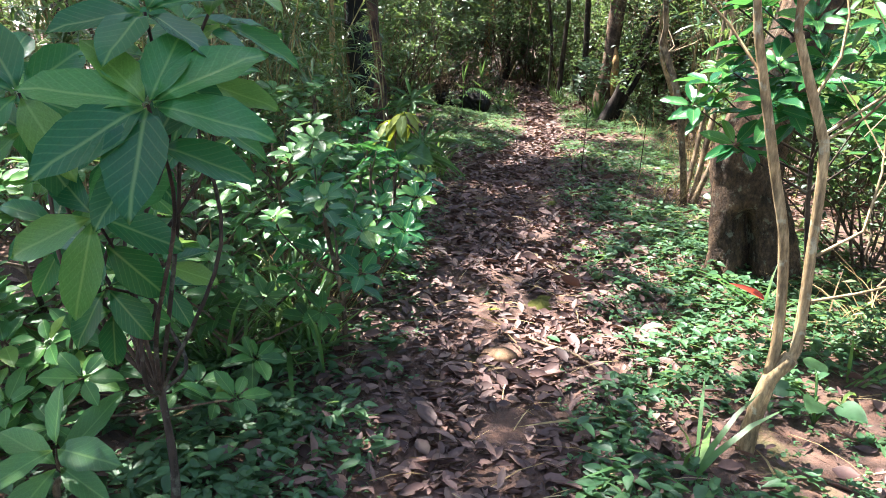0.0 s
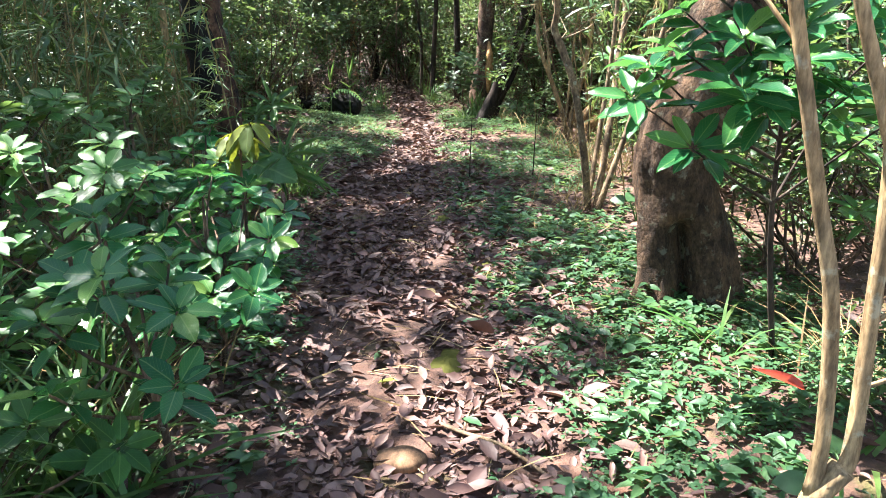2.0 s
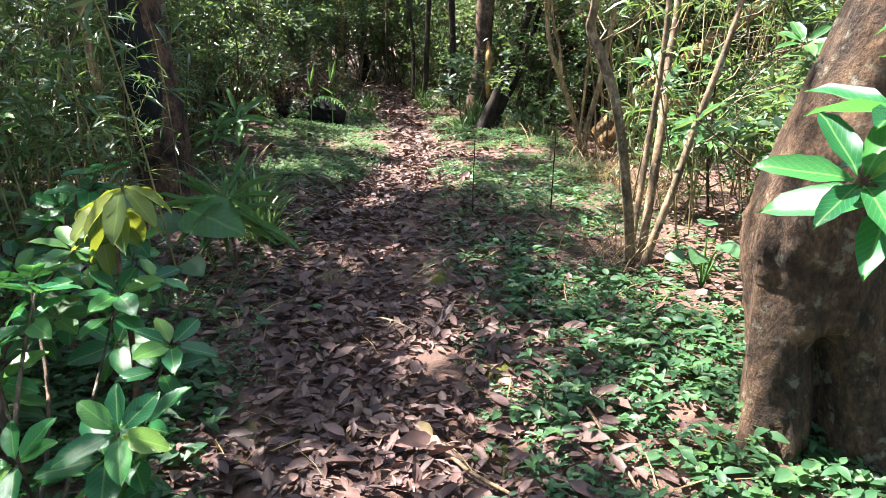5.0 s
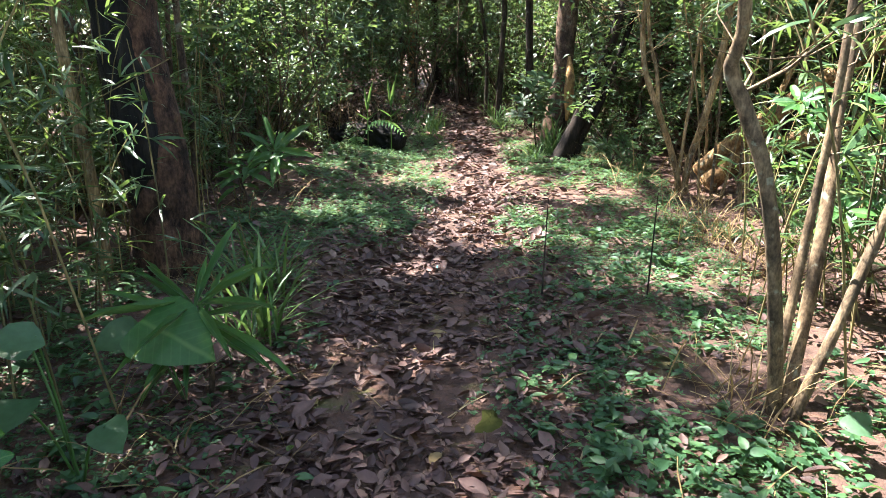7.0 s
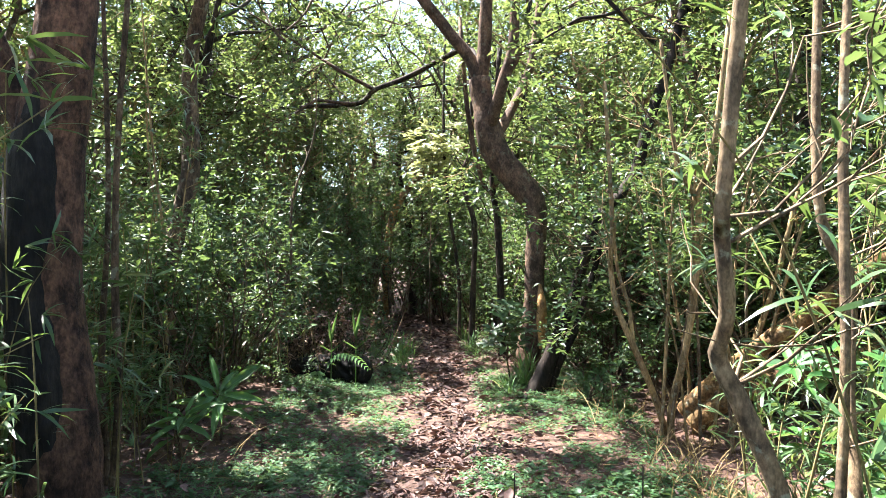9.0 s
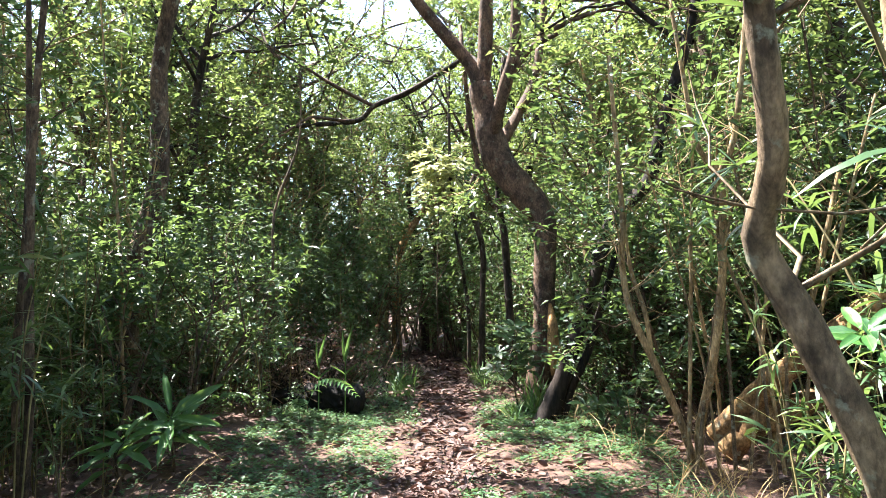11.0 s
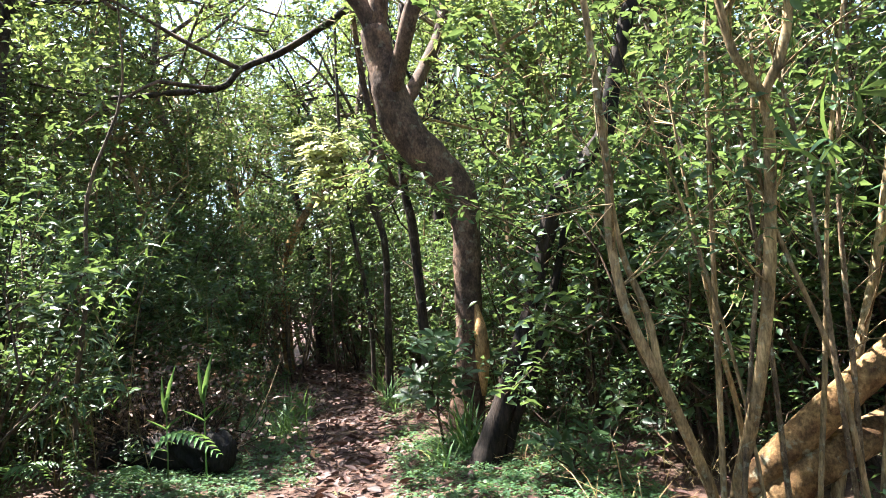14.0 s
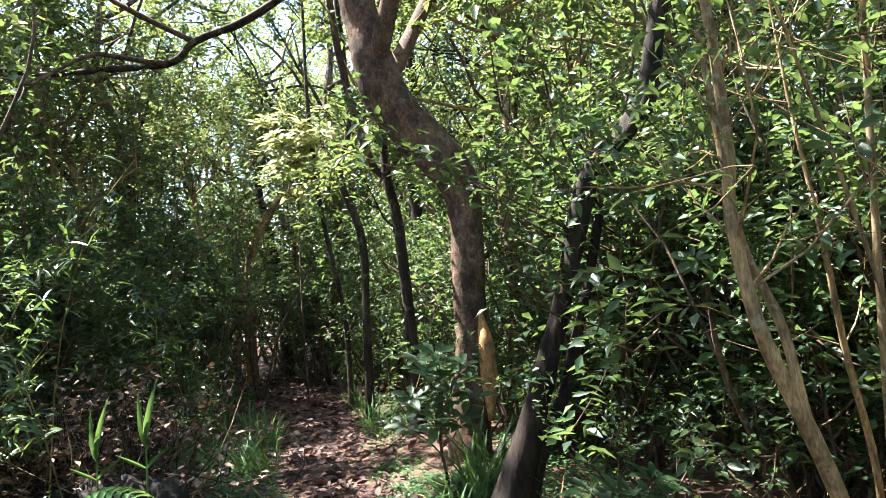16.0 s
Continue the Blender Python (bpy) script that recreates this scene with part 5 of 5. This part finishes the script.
BARE = ((.23, 3.59, .11), (.36, 4.62, .12), (.37, 2.53, .10), (.10, 5.9, .10), (.2, 7.7, .14), (.45, 3.25, .12), (.29, 5.69, .12), (.5, 1.9, .12), (.0, 7.0, .09))


def litter(n, x0, x1, y0, y1, reach, size, name, label):
    """Dead leaves strewn thick on the path and thinner beside it."""
    x, y = rng.uniform(x0, x1, n * 3), rng.uniform(y0, y1, n * 3)
    off = np.abs(x - path_x(y)) / path_w(y)
    bare = np.clip(wave(x * 2.1 + 5, y * 1.7) - .35, 0, 1)
    keep = rng.uniform(0, 1, n * 3) < np.clip(1.15 - off / reach, .12, 1) * (1 - .8 * bare)
    x, y = x[keep][:n], y[keep][:n]
    open_soil = np.ones(len(x), bool)
    for a, b, r in BARE:
        open_soil &= ((x - a) / r) ** 2 + ((y - b) / (r * 1.3)) ** 2 > 1 + rng.normal(0, .25, len(x))
    x, y = x[open_soil], y[open_soil]
    m = len(x)
    a = rng.uniform(0, 6.28, m)
    d = np.c_[np.cos(a), np.sin(a), rng.normal(0, .22, m)]
    g = Geo()
    leaves(g, "curl", np.c_[x, y, ground_z(x, y) + rng.uniform(.004, .035, m)], d, unit(rng.normal(0, .4, (m, 3)) + (0, 0, 1)), rng.gamma(7, .143, m) * size, rng.uniform(.3, .6, m))
    return tagged(new(name, g.mesh(name, M_LITTER)), label, "leaf litter", kind="stuff")


def straw(n, x0, x1, y0, y1, name, label):
    """Dry stalks and bits of twig lying about."""
    g = Geo()
    x, y = rng.uniform(x0, x1, n), rng.uniform(y0, y1, n)
    a = rng.uniform(0, 6.28, n)
    leaves(g, "strip", np.c_[x, y, ground_z(x, y) + rng.uniform(.01, .05, n)], np.c_[np.cos(a), np.sin(a), rng.normal(.05, .12, n)], unit(rng.normal(0, .3, (n, 3)) + (0, 0, 1)), rng.uniform(.06, .35, n), rng.uniform(.012, .03, n))
    return tagged(new(name, g.mesh(name, M_DRYGRASS)), label, "straw", kind="stuff")


litter(27000, -3.2, 3.4, .2, 10, 2.8, .055, "leaf_litter", "brown and purplish dead leaves covering the trodden path")
litter(11000, -5, 3, 10, 24, 1.8, .075, "leaf_litter", "dead leaves on the far stretch of path")
herbs(10500, -3.0, 3.2, .4, 9, .8, 5.5, .031, "ground_cover", "low green herbs growing beside the path")
herbs(750, -3.0, 3.2, .6, 9, .95, 5, .066, "ground_cover", "taller herbs with pointed leaves beside the path", "lance")
herbs(12500, -3.0, 2.4, 8.5, 18, .8, 6.5, .042, "ground_cover", "carpet of low herbs along the path edge")
herbs(620, .7, 2.3, .6, 6.5, 1.0, 5, .058, "ground_cover", "leafy herbs crowding the path side", "lance")
herbs(1000, -1.8, -.1, .5, 4.5, 1.0, 6, .062, "ground_cover", "leafy herbs under the path-side shrubs", "lance")
straw(1500, -2.6, 2.8, .3, 11, "straw_litter", "dry stalks and straw scattered on the ground")


# ---- small things on the ground ----
def moss_patch(x, y, r):
    n, rings = 28, 5
    a = np.linspace(0, 2 * np.pi, n, endpoint=False)
    edge = 1 + .22 * np.sin(3 * a + x * 9) + .15 * np.sin(5 * a + y * 7) + rng.normal(0, .05, n)
    v = [(x, y, gz(x, y) + .018)]
    for k in range(1, rings + 1):
        t = k / rings
        px, py = x + r * t * edge * np.cos(a), y + 2.1 * r * t * edge * np.sin(a)
        v += list(zip(px, py, ground_z(px, py) + .018 * (1 - t**2) - .006 * t + rng.normal(0, .002, n)))
    f = [(0, 1 + i, 1 + (i + 1) % n) for i in range(n)]
    for k in range(rings - 1):
        for i in range(n):
            p, q = 1 + k * n + i, 1 + k * n + (i + 1) % n
            f += [(p, p + n, q + n), (p, q + n, q)]
    tagged(new("moss_patch", Geo().add(v, f).mesh("moss_patch", M_MOSS)), "flat patch of olive green moss on the path", "moss", "moss patches")


for x, y, r in ((.47, 3.28, .065), (.30, 5.69, .06), (.60, 3.95, .05), (.62, 4.5, .06), (.42, 8.6, .06)):
    moss_patch(x, y, r)


def plastic_ring(x, y):
    """A small ring dropped on the path."""
    g = Geo()
    a = np.linspace(0, 2 * np.pi, 20)
    tube(g, [(x + .026 * math.cos(t), y + .026 * math.sin(t), gz(x, y) + .03 + .006 * math.sin(t)) for t in a], [.006, .006], sides=7, n=40, rough=.0, cap=False)
    m = bpy.data.materials.new("teal_plastic")
    nn, ll = nodes_of(m)
    c = noise_node(nn, ll, 90.0, 3.0)
    r = ramp(nn, [(0.4, (0.05, 0.22, 0.24)), (0.65, (0.12, 0.36, 0.38))])
    ll.new(c.outputs["Fac"], r.inputs[0])
    ll.new(r.outputs[0], nn["Principled BSDF"].inputs["Base Color"])
    nn["Principled BSDF"].inputs["Roughness"].default_value = .4
    tagged(new("plastic_ring", g.mesh("plastic_ring", m)), "small teal plastic ring lying on the path", "litter")


plastic_ring(-.217, 7.65)


def fallen_leaf(x, y, size, turn, mat, label, kind="oval", dz=.03):
    g = Geo()
    a = radians(turn)
    leaves(g, kind, [(x, y, gz(x, y) + dz)], [(math.cos(a), math.sin(a), .1)], [(rng.normal(0, .2), rng.normal(0, .2), 1)], size, .5)
    tagged(new("fallen_leaf", g.mesh("fallen_leaf", mat)), label, "leaf", "single fallen leaves")


for x, y, sz, a in ((-.10, 6.52, .10, 20), (-.02, 6.45, .08, 130), (.12, 5.35, .09, 75), (-.25, 5.05, .11, 200), (.3, 4.1, .10, 310), (.1, 8.2, .09, 40)):
    fallen_leaf(x, y, sz, a, M_DRYGRASS, "pale tan fallen leaf on the path")
for x, y, sz, a in ((-.42, 5.35, .06, 100), (.45, 4.35, .07, 20), (-.1, 5.5, .05, 250), (.28, 3.02, .08, 190), (.75, 4.15, .06, 70)):
    fallen_leaf(x, y, sz, a, M_YELLOW, "yellow fallen leaf among brown ones")
for x, y, sz, a in ((.62, 3.62, .11, 160), (.2, 3.3, .09, 240), (-.2, 4.7, .07, 90), (-.35, 5.2, .08, 10), (.55, 2.75, .08, 330), (.5, 4.9, .07, 60)):
    fallen_leaf(x, y, sz, a, M_HERB, "fresh green leaf fallen on the path")
for x, y, sz, a in ((-.3, 4.2, .13, 30), (.05, 4.5, .12, 110), (.15, 3.85, .12, 200), (-.05, 3.4, .13, 280), (.35, 5.2, .12, 160), (-.5, 5.6, .13, 60), (.55, 2.3, .13, 15), (.25, 2.2, .12, 140), (-.15, 6.1, .12, 230), (.75, 3.0, .12, 80), (1.0, 4.2, .13, 300), (.9, 4.8, .12, 10)):
    fallen_leaf(x, y, sz, a, M_LITTER, "large curled brown fallen leaf", "curl")


def young_shoot(x, y, h):
    e = thing("young_shoot", "upright bright green shoot with folded blade leaves", "plant", "young shoots")
    g = Geo()
    tube(g, [(x, y, gz(x, y) - .02), (x + .01, y, h * .4), (x + .02, y, h * .75)], [.007, .006, .004], sides=6, n=10)
    stem = part("stem", g, M_GRASS, e)
    for a, up, sz in ((0, 6.0, .42), (180, 8.0, .34), (-25, .8, .22), (210, .7, .2)):
        single_leaf("leaf", "lance", (x + .015, y, h * (.62 if up > 2 else .5)), (math.cos(radians(a)), math.sin(radians(a)), up), (0.1, -1, .4), sz * h, .10, M_HERB_ONE, stem)


young_shoot(-1.95, 12.25, .95)
young_shoot(-1.62, 12.2, 1.05)

def path_stone(x, y, half, rise):
    """Rounded stone sunk into the path, its worn top just proud of the leaves."""
    bm = bmesh.new()
    bmesh.ops.create_icosphere(bm, subdivisions=3, radius=1)
    for v in bm.verts:
        a = math.atan2(v.co.y, v.co.x)
        k = 1 + .10 * math.sin(2 * a + .6) + .06 * math.sin(5 * a) + .03 * math.sin(9 * v.co.x + 7 * v.co.y)
        v.co = (v.co.x * half * k, v.co.y * half * .8 * k, v.co.z * rise * (1 + .05 * math.sin(6 * v.co.x)))
    me = bpy.data.meshes.new("stone")
    bm.to_mesh(me)
    bm.free()
    me.materials.append(bark_mat("worn_brown_stone", (0.13, 0.075, 0.045), (0.24, 0.145, 0.088), 12.0, bump_by=0.003))
    for f in me.polygons:
        f.use_smooth = True
    ob = new("stone", me)
    ob.location = (x, y, gz(x, y) + .01)
    tagged(ob, "worn reddish brown stone sunk into the path", "stone")


path_stone(.352, 2.50, .085, .045)

# ---- two more crowns closing the view to the sky ----
put(added_shade_trees[0], -5.0, 14.8, turn=40, size=1.05)
put(added_shade_trees[1], -4.4, 19.8, turn=200, size=1.1)
put(added_shade_trees[0], -2.9, 23.6, turn=120, size=1.15)

# ---- each thing's origin at its foot ----
for e in [o for o in scene.objects if o.type == 'EMPTY' and o.parent is None and o.location.length == 0]:
    low = None
    for c in e.children:
        if c.type == 'MESH' and len(c.data.vertices):
            co = np.empty(len(c.data.vertices) * 3, np.float32)
            c.data.vertices.foreach_get("co", co)
            p = co.reshape(-1, 3)[co.reshape(-1, 3)[:, 2].argmin()]
            low = p if low is None or p[2] < low[2] else low
    if low is not None and abs(low[0]) + abs(low[1]) > .3:
        e.location = [float(v) for v in low]
        for c in e.children:
            c.matrix_parent_inverse = Matrix.Translation(-e.location)
